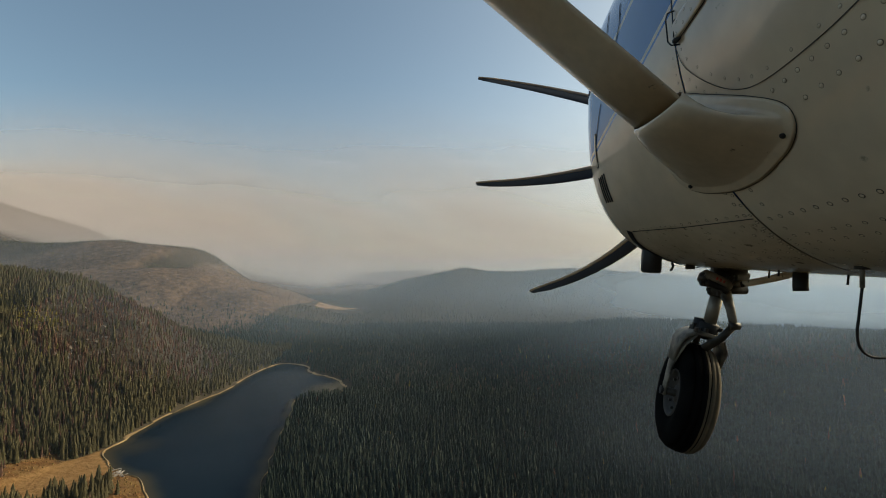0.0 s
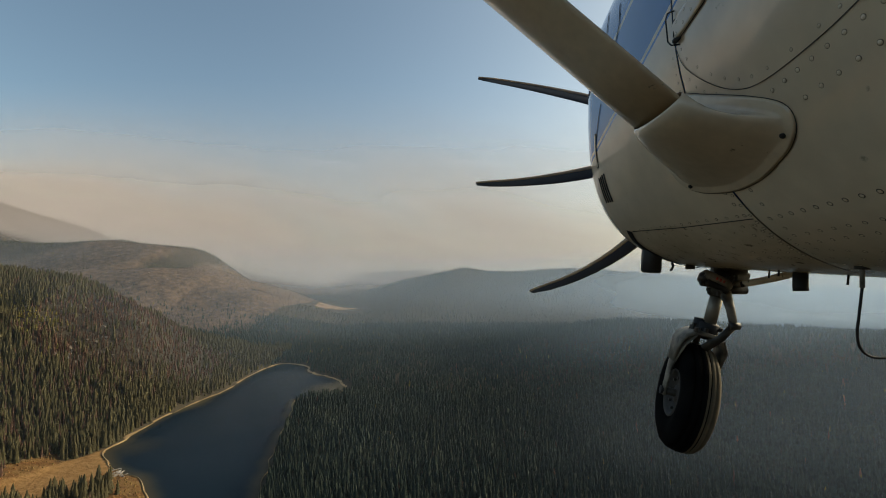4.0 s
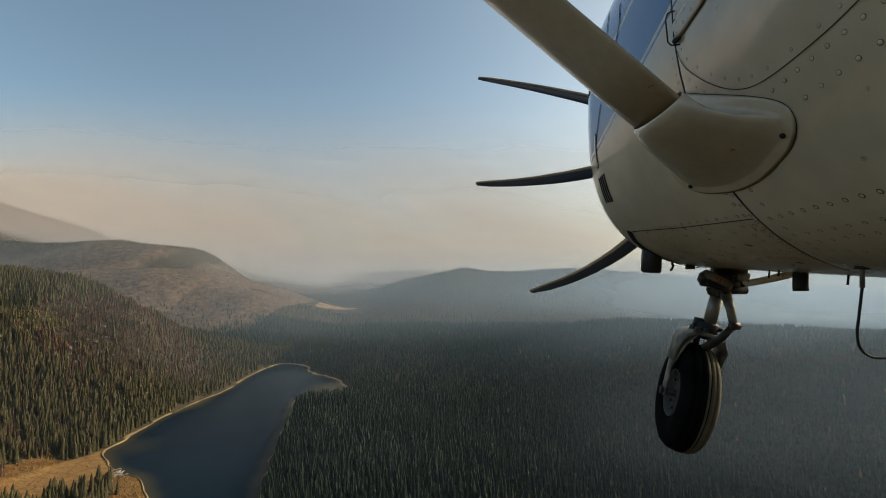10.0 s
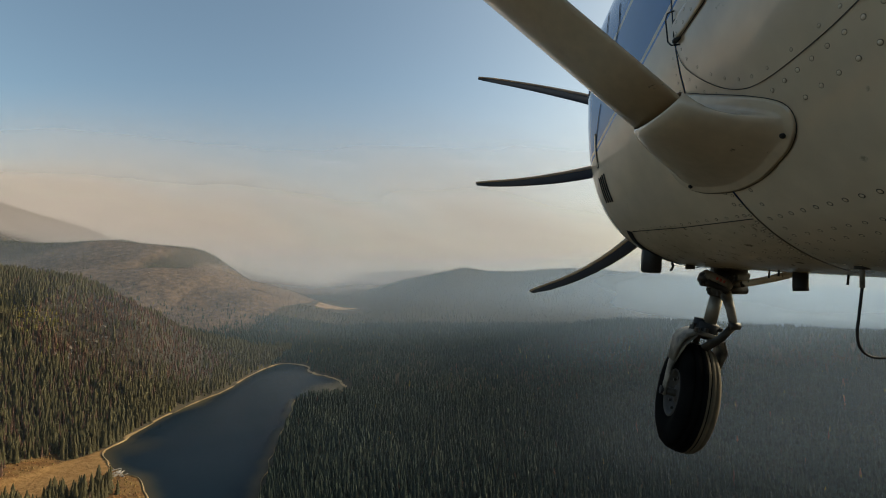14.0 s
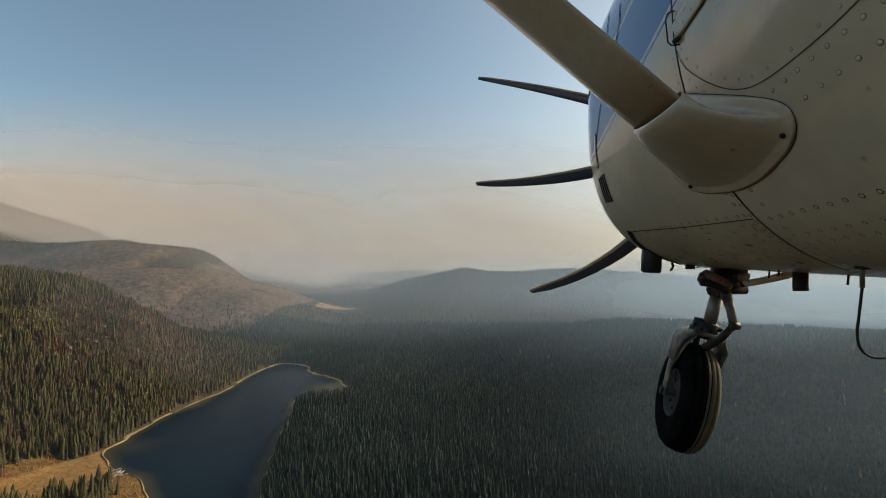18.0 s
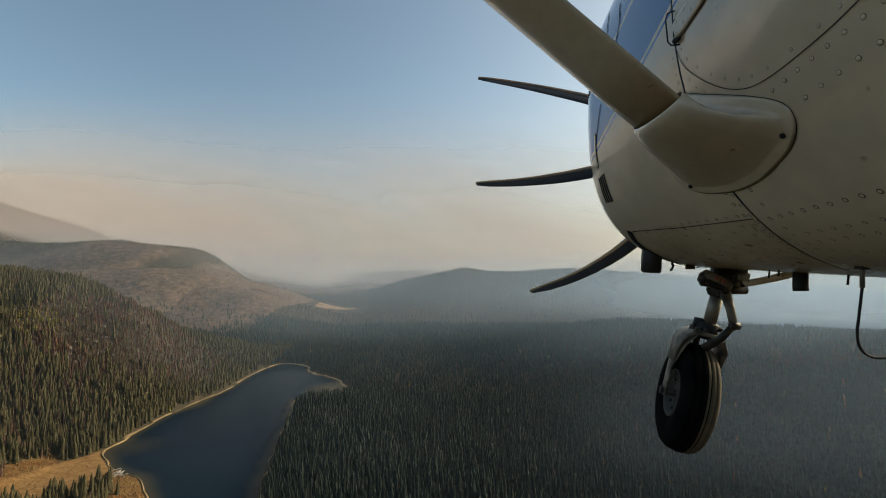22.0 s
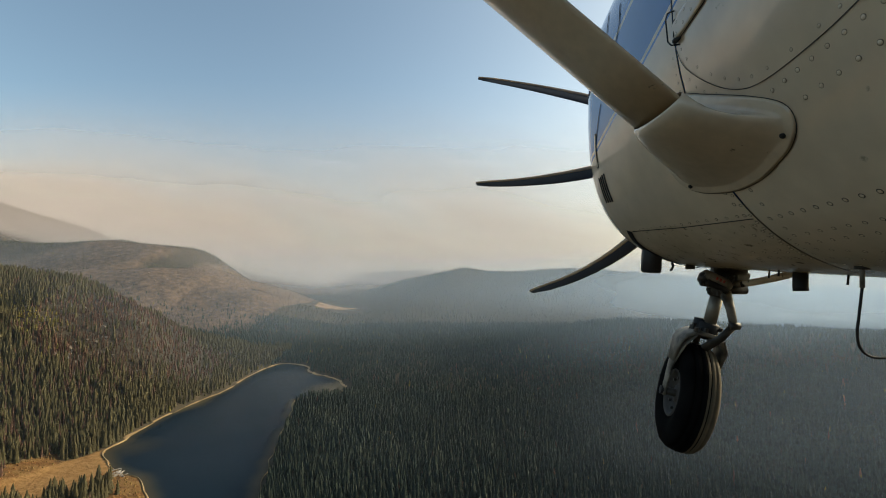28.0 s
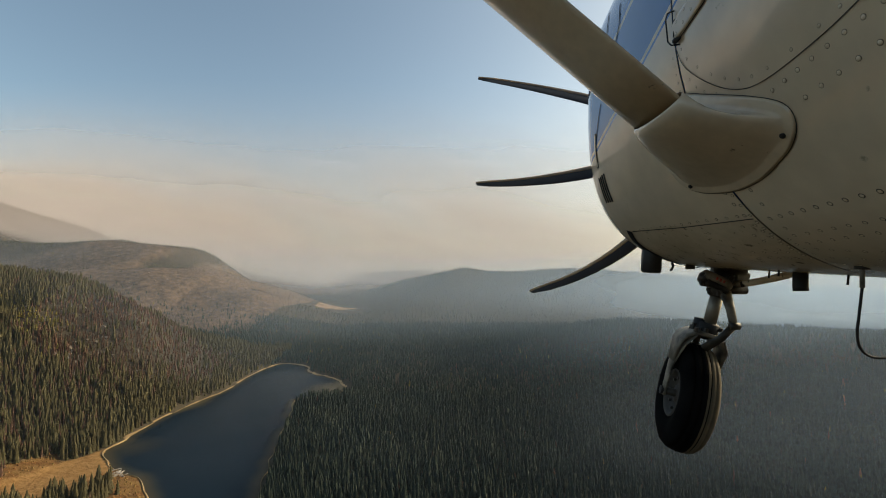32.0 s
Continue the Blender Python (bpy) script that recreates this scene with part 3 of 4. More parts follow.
# driftwood logs at the lake's outlet
for i in range(18):
    x, y, a, ln = -368 + 16 * random.random() + i * 0.9, 508 - 13 * random.random() - i * 0.5, random.random() * 3.14, 5 + 8 * random.random()
    z = float(land_height(np.array([x]), np.array([y]))[0]) + 0.55
    d = Vector((math.cos(a), math.sin(a), 0.04)) * ln / 2
    bm = tube([Vector((x, y, z)) - d, Vector((x, y, z)), Vector((x, y, z)) + d], [0.65, 0.55, 0.3], 7)
    me = bpy.data.meshes.new("driftwood_log")
    bm.to_mesh(me), bm.free()
    me.materials.append(PALE)
    tagged(new("driftwood_log", me), "bleached driftwood log on the lake shore", "log", "driftwood at the outlet")


# ---- sheets that imitate smoke haze in the valleys ----
def smoke_material():
    """A thin lit veil: mostly clear, scattering light evenly; its density is stored on the mesh."""
    m = bpy.data.materials.new("smoke")
    m.use_nodes = True
    n, l = m.node_tree.nodes, m.node_tree.links
    n.remove(n["Principled BSDF"])
    a, tint = n.new("ShaderNodeAttribute"), n.new("ShaderNodeAttribute")
    a.attribute_name, tint.attribute_name = "veil", "warmth"
    cm = n.new("ShaderNodeMix")
    cm.data_type = "RGBA"
    # cool and warm tints imitate the light that haze scatters
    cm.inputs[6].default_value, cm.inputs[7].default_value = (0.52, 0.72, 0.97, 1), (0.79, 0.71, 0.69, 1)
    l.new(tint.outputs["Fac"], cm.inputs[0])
    clear, dif, tra = (n.new("ShaderNodeBsdf" + s) for s in ("Transparent", "Diffuse", "Translucent"))
    both, mix = n.new("ShaderNodeAddShader"), n.new("ShaderNodeMixShader")
    # light from before the veil is thrown back, light from behind it partly let through
    for s, z in ((dif, 1.0), (tra, -1.0)):
        v = n.new("ShaderNodeCombineXYZ")
        v.inputs[2].default_value = z
        k = n.new("ShaderNodeHueSaturation")
        k.inputs["Value"].default_value = 0.5
        l.new(cm.outputs[2], k.inputs["Color"]), l.new(k.outputs[0], s.inputs["Color"]), l.new(v.outputs[0], s.inputs["Normal"])
    l.new(dif.outputs[0], both.inputs[0]), l.new(tra.outputs[0], both.inputs[1])
    l.new(a.outputs["Fac"], mix.inputs[0]), l.new(clear.outputs[0], mix.inputs[1]), l.new(both.outputs[0], mix.inputs[2])
    l.new(mix.outputs[0], n["Material Output"].inputs["Surface"])
    return m


SMOKE = smoke_material()


def smoke_layer(name, x, y, z, dens, warm, label):
    """A sheet of smoke over a grid of places; where it is too thin to see it is left out."""
    k = np.arange(x.size).reshape(x.shape)
    f = np.stack([k[:-1, :-1], k[:-1, 1:], k[1:, 1:], k[1:, :-1]], axis=-1).reshape(-1, 4)
    f = f[(dens.ravel()[f] > 0.004).any(axis=1)]
    return tagged(big_mesh(name, np.stack([x, y, z], axis=-1).reshape(-1, 3), f, SMOKE, True, (("veil", dens), ("warmth", warm))), label, "smoke", kind="stuff")


def ease(v):
    v = np.clip(v, 0, 1)
    return v * v * (3 - 2 * v)


def smoke_bank(dist, dens, sunward, top_left, top_right, lift, warm_left, warm_right, fade=0.45):
    """An upright sheet imitating haze across the valley; it thins out towards the ground over lift metres and upwards
    to its top, and is sunward times as dense towards the sun, to imitate the sun's glow.
    """
    side, up = np.meshgrid(np.linspace(-1, 1, 150), np.linspace(0, 1, 60) ** 1.4)
    top = max(top_left, top_right)
    x, z = side * min(4800, 1.6 * dist), -20 + (top + 20) * up
    y = dist * (1 + 0.012 * np.sin(5 * side + dist))
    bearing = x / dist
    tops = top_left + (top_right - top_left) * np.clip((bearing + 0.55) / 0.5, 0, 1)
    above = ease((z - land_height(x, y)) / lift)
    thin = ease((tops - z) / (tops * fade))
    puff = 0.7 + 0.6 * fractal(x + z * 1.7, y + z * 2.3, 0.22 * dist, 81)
    # glow on the sun's side is put in through the density
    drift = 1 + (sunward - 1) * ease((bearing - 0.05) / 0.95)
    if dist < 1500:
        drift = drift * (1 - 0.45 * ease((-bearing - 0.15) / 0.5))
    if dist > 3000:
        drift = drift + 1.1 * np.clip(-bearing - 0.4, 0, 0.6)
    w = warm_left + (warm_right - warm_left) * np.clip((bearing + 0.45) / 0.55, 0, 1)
    smoke_layer("smoke_haze", x, y, z, np.clip(dens * above * thin * puff * drift, 0, 0.93), w, "thin sheet imitating smoke haze and sun glow in the valley")


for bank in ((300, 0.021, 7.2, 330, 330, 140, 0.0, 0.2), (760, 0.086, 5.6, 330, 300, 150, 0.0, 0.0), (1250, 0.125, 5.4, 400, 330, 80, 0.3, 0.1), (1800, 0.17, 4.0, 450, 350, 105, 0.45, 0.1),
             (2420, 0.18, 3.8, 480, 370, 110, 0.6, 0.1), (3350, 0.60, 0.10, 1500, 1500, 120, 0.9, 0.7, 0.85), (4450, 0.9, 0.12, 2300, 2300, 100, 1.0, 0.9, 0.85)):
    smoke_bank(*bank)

# bare tan clearing at the foot of the burnt hill
cx, cy = np.meshgrid(np.linspace(0, 1, 14), np.linspace(0, 1, 6))
DRY = material("dry_tan_meadow", (0.26, 0.165, 0.085), 0.9, col2=(0.19, 0.115, 0.06), scale=0.04, fine=0.4, bump=0.3)
px, py = -605 + 180 * cx, 2150 + 30 * cx + 130 * (cy - 0.5) * (1.1 - cx)
pz = land_height(px, py) + 2.5 - 4.5 * (2 * np.abs(cy - 0.5)) ** 3
ci = np.arange(px.size).reshape(px.shape)
cq = np.stack([ci[:-1, :-1], ci[:-1, 1:], ci[1:, 1:], ci[1:, :-1]], axis=-1).reshape(-1, 4)
tagged(big_mesh("clearing", np.stack([px, py, pz], axis=-1).reshape(-1, 3), cq, DRY, True), "bare tan clearing at the foot of the burnt hill", "clearing", kind="structure")


# ================= aircraft =================
# local axes: x to the aircraft's right, y forward, z up; origin at the camera mount
aircraft = tagged(new("aircraft"), "white and blue high-wing propeller aircraft in flight above the forest", "aircraft")
aircraft.matrix_world = pose(0, 0, EYE_Z, NOSE_UP) @ Matrix.Scale(0.85, 4)

# stations: y, centre x, centre z, half width, half height, squareness
STATIONS = ((-5.3, 1.5, 1.3, 0.02, 0.03, 2.0), (-4.6, 1.5, 1.15, 0.30, 0.36, 2.0), (-2.2, 1.5, 0.94, 0.70, 0.85, 2.2), (-0.6, 1.5, 0.86, 0.78, 0.955, 2.2),
            (1.4, 1.5, 0.86, 0.78, 0.955, 2.2), (2.2, 1.5, 0.66, 0.78, 0.76, 2.8), (2.42, 1.53, 0.66, 0.72, 0.70, 2.6),
            (2.6, 1.58, 0.68, 0.56, 0.54, 2.4), (2.72, 1.64, 0.71, 0.28, 0.28, 2.0))


def station(y):
    a = np.array(STATIONS)
    return [float(np.interp(y, a[:, 0], a[:, i])) for i in range(1, 6)]


def ring_point(y, phi, out=0.0):
    """A point of the skin; phi 0 is the left side, 90 degrees the keel."""
    cx, cz, a, b, n = station(y)
    c, s = math.cos(phi), math.sin(phi)
    p = Vector((cx - a * math.copysign(abs(c) ** (2 / n), c), y, cz - b * math.copysign(abs(s) ** (2 / n), s)))
    if out:
        e = 1e-3
        u = ring_point(y, phi + e) - ring_point(y, phi - e)
        w = ring_point(y + e, phi) - ring_point(y - e, phi)
        nrm = u.cross(w).normalized()
        if nrm.dot(Vector((p.x - cx, 0, p.z - cz))) < 0:
            nrm = -nrm
        p = p + nrm * out
    return p


def phi_at(y, z):
    cx, cz, a, b, n = station(y)
    t = (cz - z) / b
    return math.asin(max(-1, min(1, math.copysign(abs(t) ** (n / 2), t))))


def skin(y, z, out=0.0):
    return ring_point(y, phi_at(y, z), out)


def skin_normal(y, z):
    return (skin(y, z, 0.01) - skin(y, z)).normalized()


RING = [2 * math.pi * k / 96 for k in range(96)]
CHINE = 0.092     # height of the seam between side skin and belly panels


def skin_strip(ys, belly):
    """Rings of the side and top skin, or of the belly panel under the chine."""
    rings = []
    for y in ys:
        p0 = phi_at(y, CHINE if y > -1 else station(y)[1] - 0.8 * station(y)[3])
        lo, hi = (p0, math.pi - p0) if belly else (math.pi - p0, 2 * math.pi + p0)
        rings.append([ring_point(y, lo + (hi - lo) * k / 64) for k in range(65)])
    return loft(rings, closed=False)


AFT = (-5.3, -5.0, -4.6, -3.8, -3.0, -2.2, -1.4, -0.6, 0.2, 0.6, 1.0, 1.396)
FORE = [1.404 + (2.72 - 1.404) * (k / 26) for k in range(27)]
shell = part("fuselage_shell", skin_strip(AFT, False), PAINT_COWL, aircraft, "riveted white-painted metal skin")
belly = part("belly_panel", skin_strip(AFT, True), PAINT_WHITE, aircraft, "riveted white-painted belly panel")
cowl = part("engine_cowl", skin_strip(FORE, False), PAINT_COWL, aircraft, "white engine cowling with a blue band")
lower_cowl = part("lower_cowl", skin_strip(FORE, True), PAINT_BELLY, aircraft, "oil-stained lower cowling")


def ribbon(name, path, width, mat, parent, out=0.0015, label=""):
    """A thin strip on the skin along (y, z) points."""
    pts = []
    for (y0, z0), (y1, z1) in zip(path, path[1:]):
        k = max(2, int(math.hypot(y1 - y0, z1 - z0) / 0.03))
        pts += [(y0 + (y1 - y0) * i / k, z0 + (z1 - z0) * i / k) for i in range(k)]
    pts.append(path[-1])
    c = [skin(y, z, out) for y, z in pts]
    rings = []
    for i, p in enumerate(c):
        d = (c[min(i + 1, len(c) - 1)] - c[max(i - 1, 0)]).normalized()
        nrm = skin_normal(*pts[i])
        s = d.cross(nrm).normalized() * width / 2
        rings.append([p - s, p - s * 0.6 + nrm * 0.0012, p + s * 0.6 + nrm * 0.0012, p + s])
    return part(name, loft(rings, closed=False), mat, parent, label)


def smooth_path(ctrl, n=6):
    """Catmull-Rom through control points."""
    out = []
    q = [ctrl[0], *ctrl, ctrl[-1]]
    for i in range(1, len(q) - 2):
        p0, p1, p2, p3 = (np.array(q[j], float) for j in range(i - 1, i + 3))
        for k in range(n):
            t = k / n
            out.append(tuple(0.5 * (2 * p1 + (p2 - p0) * t + (2 * p0 - 5 * p1 + 4 * p2 - p3) * t * t + (3 * p1 - p0 - 3 * p2 + p3) * t ** 3)))
    out.append(tuple(float(v) for v in ctrl[-1]))
    return out


# joint between shell and cowl, all the way round
part("firewall_joint", loft([[ring_point(y, p, 0.001) for p in RING] for y in (1.3978, 1.4022)], caps=False), SEAM, shell)
DOOR_EDGE = smooth_path([(1.392, 0.623), (1.366, 0.559), (1.274, 0.476), (1.179, 0.425), (1.081, 0.415), (0.925, 0.438), (0.823, 0.463), (0.7, 0.5)])
ribbon("door_seam", DOOR_EDGE, 0.0023, SEAM, shell)
ribbon("cowl_seam", [(1.41, 0.097), (1.75, 0.085), (2.08, 0.083)], 0.004, SEAM, cowl)
ribbon("cowl_side_seam", [(2.02, 0.66), (2.10, 0.50), (2.12, 0.40)], 0.004, SEAM, cowl)
ribbon("cowl_latch_rim", [(2.10, 0.545), (2.112, 0.46), (2.11, 0.385)], 0.020, DARK_RIM, cowl, 0.001)
ribbon("cowl_latch", [(2.10, 0.538), (2.112, 0.46), (2.11, 0.392)], 0.015, PAINT_WHITE, cowl, 0.004, "flush painted cowl latch")
ribbon("outlet_lip", [(2.10, 0.088), (2.14, 0.04), (2.15, 0.0), (2.155, -0.04), (2.16, -0.07), (2.16, -0.088)], 0.035, BLACK, cowl, 0.004, "sooty black lip of the cooling outlet")

# rivets: domes that share one mesh
bm = bmesh.new()
bmesh.ops.create_uvsphere(bm, u_segments=8, v_segments=5, radius=1.0)
bmesh.ops.delete(bm, geom=[v for v in bm.verts if v.co.z < -0.3], context="VERTS")
rim = bmesh.ops.create_circle(bm, cap_ends=True, segments=12, radius=1.10, matrix=Matrix.Translation((0, 0, 0.12)))
for f in {f for v in rim["verts"] for f in v.link_faces}:
    f.material_index = 1
rivet_mesh = bpy.data.meshes.new("rivet")
bm.to_mesh(rivet_mesh)
bm.free()
rivet_mesh.materials.append(PAINT_WHITE)
rivet_mesh.materials.append(DARK_RIM)
rivet_mesh.polygons.foreach_set("use_smooth", [True] * len(rivet_mesh.polygons))


belly_rivet_mesh = rivet_mesh.copy()        # low rivets sit in a wider dark ring
belly_rivet_mesh.materials[1] = SEAM
for v in belly_rivet_mesh.vertices:
    if abs(v.co.z - 0.12) < 1e-4 and v.co.x ** 2 + v.co.y ** 2 > 1.05:
        v.co.x, v.co.y = v.co.x * 1.14, v.co.y * 1.14


def rivet(y, z, r, parent, out=0.0):
    r *= 0.92
    ob = new("rivet", rivet_mesh if z > 0.2 else belly_rivet_mesh)
    ob.parent = parent
    ob.matrix_local = Matrix.Translation(skin(y, z, out)) @ skin_normal(y, z).to_track_quat("Z", "Y").to_matrix().to_4x4() @ Matrix.Diagonal((r, r, r * 0.42, 1))


def rivet_row(y0, z0, y1, z1, n, r, parent):
    for i in range(n):
        t = i / max(1, n - 1)
        rivet(y0 + (y1 - y0) * t, z0 + (z1 - z0) * t, r, parent)


for row in ((1.349, 0.093, 0.975, 0.127, 9, 0.0066), (1.077, 0.386, 0.70, 0.456, 10, 0.0060), (1.001, 0.343, 0.72, 0.398, 7, 0.0062),
            (1.325, 0.176, 1.327, 0.134, 2, 0.0062), (1.333, 0.063, 1.334, 0.041, 2, 0.0056), (1.277, 0.046, 0.98, 0.074, 7, 0.0056), (1.326, 0.017, 0.98, 0.048, 8, 0.0056),
            (1.328, 0.0, 1.0, -0.016, 8, 0.0052), (1.33, -0.026, 1.0, -0.036, 8, 0.005), (1.34, -0.046, 1.0, -0.052, 8, 0.005), (1.372, 0.03, 1.366, -0.06, 7, 0.0048)):
    rivet_row(*row, shell if row[1] > CHINE else belly)
for row in ((1.42, 0.61, 1.42, 0.505, 5, 0.004), (1.432, 0.180, 1.432, 0.108, 3, 0.0062), (1.413, 0.17, 1.413, 0.107, 3, 0.005), (1.46, 0.107, 1.732, 0.097, 7, 0.0056), (1.77, 0.095, 2.02, 0.091, 9, 0.0032),
            (1.430, 0.077, 1.417, -0.02, 6, 0.0060), (1.413, 0.085, 1.413, -0.03, 7, 0.0056), (1.48, 0.074, 1.476, 0.045, 2, 0.0056), (1.47, 0.026, 1.46, -0.03, 3, 0.0054),
            (1.646, 0.059, 1.628, 0.004, 3, 0.0046), (1.58, -0.012, 1.45, -0.011, 4, 0.0054), (1.60, -0.032, 1.45, -0.032, 5, 0.005), (1.95, -0.013, 1.70, -0.012, 8, 0.0036), (1.97, -0.045, 1.62, -0.045, 10, 0.0038)):
    rivet_row(*row, cowl if row[1] > CHINE else lower_cowl)
for y, z in DOOR_EDGE[3::3]:
    rivet(y - 0.012, z + 0.022, 0.0046, shell)
for y, z in ((1.35, 0.53), (1.33, 0.50), (1.30, 0.475), (1.255, 0.455)):
    rivet(y + 0.01, z - 0.01, 0.004, shell)

# strut
AX0, AX1 = Vector((0.63, 1.30, 0.395)), Vector((-1.15, 1.24, 1.86))
axis = (AX1 - AX0).normalized()


def strut_ring(c, chord, thick, n=36):
    nrm = Vector((axis.z, 0, -axis.x)).normalized()
    out = []
    for k in range(n):
        a = 2 * math.pi * k / n
        y = math.cos(a)
        out.append(c + Vector((0, 1, 0)) * (chord / 2 * y) + nrm * (thick / 2 * math.sin(a) * (0.78 + 0.22 * y)))
    return out


part("wing_strut", loft([strut_ring(AX0 + (AX1 - AX0) * t, 0.262, 0.085) for t in (-0.05, 0.1, 0.3, 0.6, 1.0)]), PAINT_STRUT, aircraft, "cream-painted streamlined wing strut")
FLANGE = [(1.425, 0.496), (1.30, 0.447), (1.155, 0.392), (1.066, 0.345), (1.060, 0.300), (1.10, 0.262), (1.156, 0.237), (1.261, 0.203),
          (1.398, 0.188), (1.53, 0.205), (1.59, 0.27), (1.58, 0.40), (1.50, 0.48)]
loop = smooth_path(FLANGE + [FLANGE[0]], 5)[:-1]
cen = np.array(loop).mean(axis=0)


def flange_at(i, grow):
    k = len(loop)
    p = np.array(loop[i % k])
    d = np.array(loop[(i + 1) % k]) - np.array(loop[i - 1])
    o = np.array((d[1], -d[0])) / max(1e-6, float(np.hypot(*d)))
    if float(np.dot(o, p - cen)) < 0:
        o = -o
    return p + o * grow


K = len(loop)
# the collar ring resampled so that it runs with the flange: angle 0 at the leading edge
ang = [math.atan2((p[1] - cen[1]) * 1.6, p[0] - cen[0]) for p in loop]
nrm_s = Vector((axis.z, 0, -axis.x)).normalized()


def collar_point(a, chord=0.274, thick=0.1, shift=0.0):
    return AX0 + axis * (0.004 + shift) + Vector((0, 1, 0)) * (chord / 2 * math.cos(a)) + nrm_s * (thick / 2 * math.sin(a))


rings = []
rings.append([collar_point(a, 0.262, 0.086, 0.004) for a in ang])
rings.append([collar_point(a) for a in ang])
for t in (0.12, 0.25, 0.4, 0.55, 0.7, 0.82, 0.92, 1.0):
    ring = []
    for i, a in enumerate(ang):
        q0 = collar_point(a)
        p = flange_at(i, -0.022)
        q1 = skin(float(p[0]), float(p[1]), 0.012)
        w = t ** 1.15
        q = q0.lerp(q1, w)
        top_side = max(0.0, math.cos(a - 2.2)) ** 2
        q += skin_normal(float(p[0]), float(p[1])) * ((0.016 - 0.06 * top_side) * math.sin(math.pi * t ** 0.8) * (1 - 0.45 * t))
        q.z -= 0.055 * top_side * math.sin(math.pi * t ** 0.8)
        q.x = min(q.x, skin(q.y, q.z).x - 0.006)
        ring.append(q)
    rings.append(ring)
for grow, out in ((-0.016, 0.009), (0.0, 0.0085), (0.004, 0.006), (0.004, -0.004)):
    rings.append([skin(float(p[0]), float(p[1]), out) for p in (flange_at(i, grow) for i in range(K))])
fairing = part("strut_fairing", loft(rings, caps=False), PAINT_STRUT, aircraft, "smooth moulded cream fairing at the strut root")
ribbon("fairing_gasket", [flange_at(i, 0.007) for i in range(K)] + [flange_at(0, 0.007)], 0.0021, SEAM, fairing)
for y, z in ((1.095, 0.285), (1.535, 0.222)):
    p, nrm = skin(y, z, 0.0125), skin_normal(y, z)
    part("screw", tube([p - nrm * 0.004, p + nrm * 0.001, p + nrm * 0.003], [0.0072, 0.0072, 0.005], 12), BLACK, fairing, "dark recessed screw")

# wing, above the view
rings = []
for x in (-5.6, -4.0, -1.15, 0.9, 2.1, 4.2, 7.2, 8.6):
    z0 = 1.95 + 0.03 * abs(x - 1.5)
    rings.append([Vector((x, 1.75 - 1.65 * (1 - math.cos(a)) / 2, z0 + 0.11 * math.sin(a) * (1 - 0.6 * (1 - math.cos(a)) / 2))) for a in (2 * math.pi * k / 28 for k in range(28))])
part("wing", loft(rings), PAINT_STRUT, aircraft, "plain cream high wing")

# cowl grille, latch, tabs
for k in range(4):
    y = 2.072 + 0.0195 * k
    ribbon("vent_slat", [(y - 0.004, 0.352 - 0.004 * k), (y + 0.003, 0.222)], 0.0125, BLACK, cowl, 0.002)
q = [(1.388, 0.680), (1.345, 0.691), (1.30, 0.703), (1.25, 0.717), (1.10, 0.762)]
rings = []
for i, (y, z) in enumerate(q):
    nrm = skin_normal(y, z)
    side = Vector((0, 0.26, 0.965))
    side = (side - nrm * side.dot(nrm)).normalized() * (0.030 if i else 0.024)
    c = skin(y, z)
    rings.append([c - side - nrm * 0.002, c - side + nrm * 0.007, c - side * 0.8 + nrm * 0.009, c + side * 0.8 + nrm * 0.009, c + side + nrm * 0.007, c + side - nrm * 0.002])
part("door_hinge", loft(rings), PAINT_WHITE, shell, "raised riveted door hinge plate", smooth=False)
# dark strip painted as the shadow below the hinge plate
ribbon("hinge_painted_shadow", [(1.388, 0.647), (1.345, 0.657), (1.30, 0.669), (1.25, 0.683), (1.1, 0.728)], 0.004, SEAM, shell, 0.002)
part("hinge_pin", tube([skin(1.394, 0.655, 0.004), skin(1.378, 0.648, 0.012), skin(1.360, 0.650, 0.006)], [0.006, 0.009, 0.005], 10), SEAM, shell, "dark hinge pin")
for y, z in ((1.372, 0.668), (1.365, 0.700), (1.33, 0.683), (1.318, 0.715), (1.285, 0.697), (1.262, 0.730), (1.235, 0.712)):
    rivet(y, z, 0.0048, shell, 0.009)
ribbon("windscreen_seam", [(2.02, 1.08), (1.988, 1.017), (1.975, 0.95)], 0.006, SEAM, cowl)
ribbon("upper_cowl_seam", [(1.84, 1.02), (1.825, 0.96), (1.82, 0.918), (1.84, 0.88), (1.86, 0.84)], 0.006, SEAM, cowl)
part("latch_wire", tube([skin(1.385, 0.745, 0.0), skin(1.40, 0.745, 0.014), skin(1.41, 0.73, 0.016), skin(1.41, 0.66, 0.016), skin(1.40, 0.645, 0.012), skin(1.375, 0.635, 0.0)], 0.0024, 8), BLACK, shell, "bent black wire latch")
part("latch_plate", block((0.008, 0.014, 0.06), Matrix.Translation(skin(1.385, 0.69, 0.004)), 0.004), GREASE, shell)

part("outlet_duct", block((0.084, 0.05, 0.15), Matrix.Translation((1.022, 2.17, -0.042)) @ pose(0, 0, 0, 0, 3, 0), 0.006), DUCT, aircraft, "square dark grey drain duct below the cowl")
part("rear_duct", tube([(1.412, 1.75, -0.07), (1.412, 1.75, -0.15), (1.412, 1.748, -0.166)], [0.025, 0.026, 0.0255], 20), BLACK, aircraft, "short black pipe below the belly")
part("tie_down_hook", tube([(1.116, 2.16, -0.06), (1.122, 2.16, -0.085), (1.114, 2.16, -0.10), (1.108, 2.16, -0.105)], 0.006, 8), BLACK, aircraft)
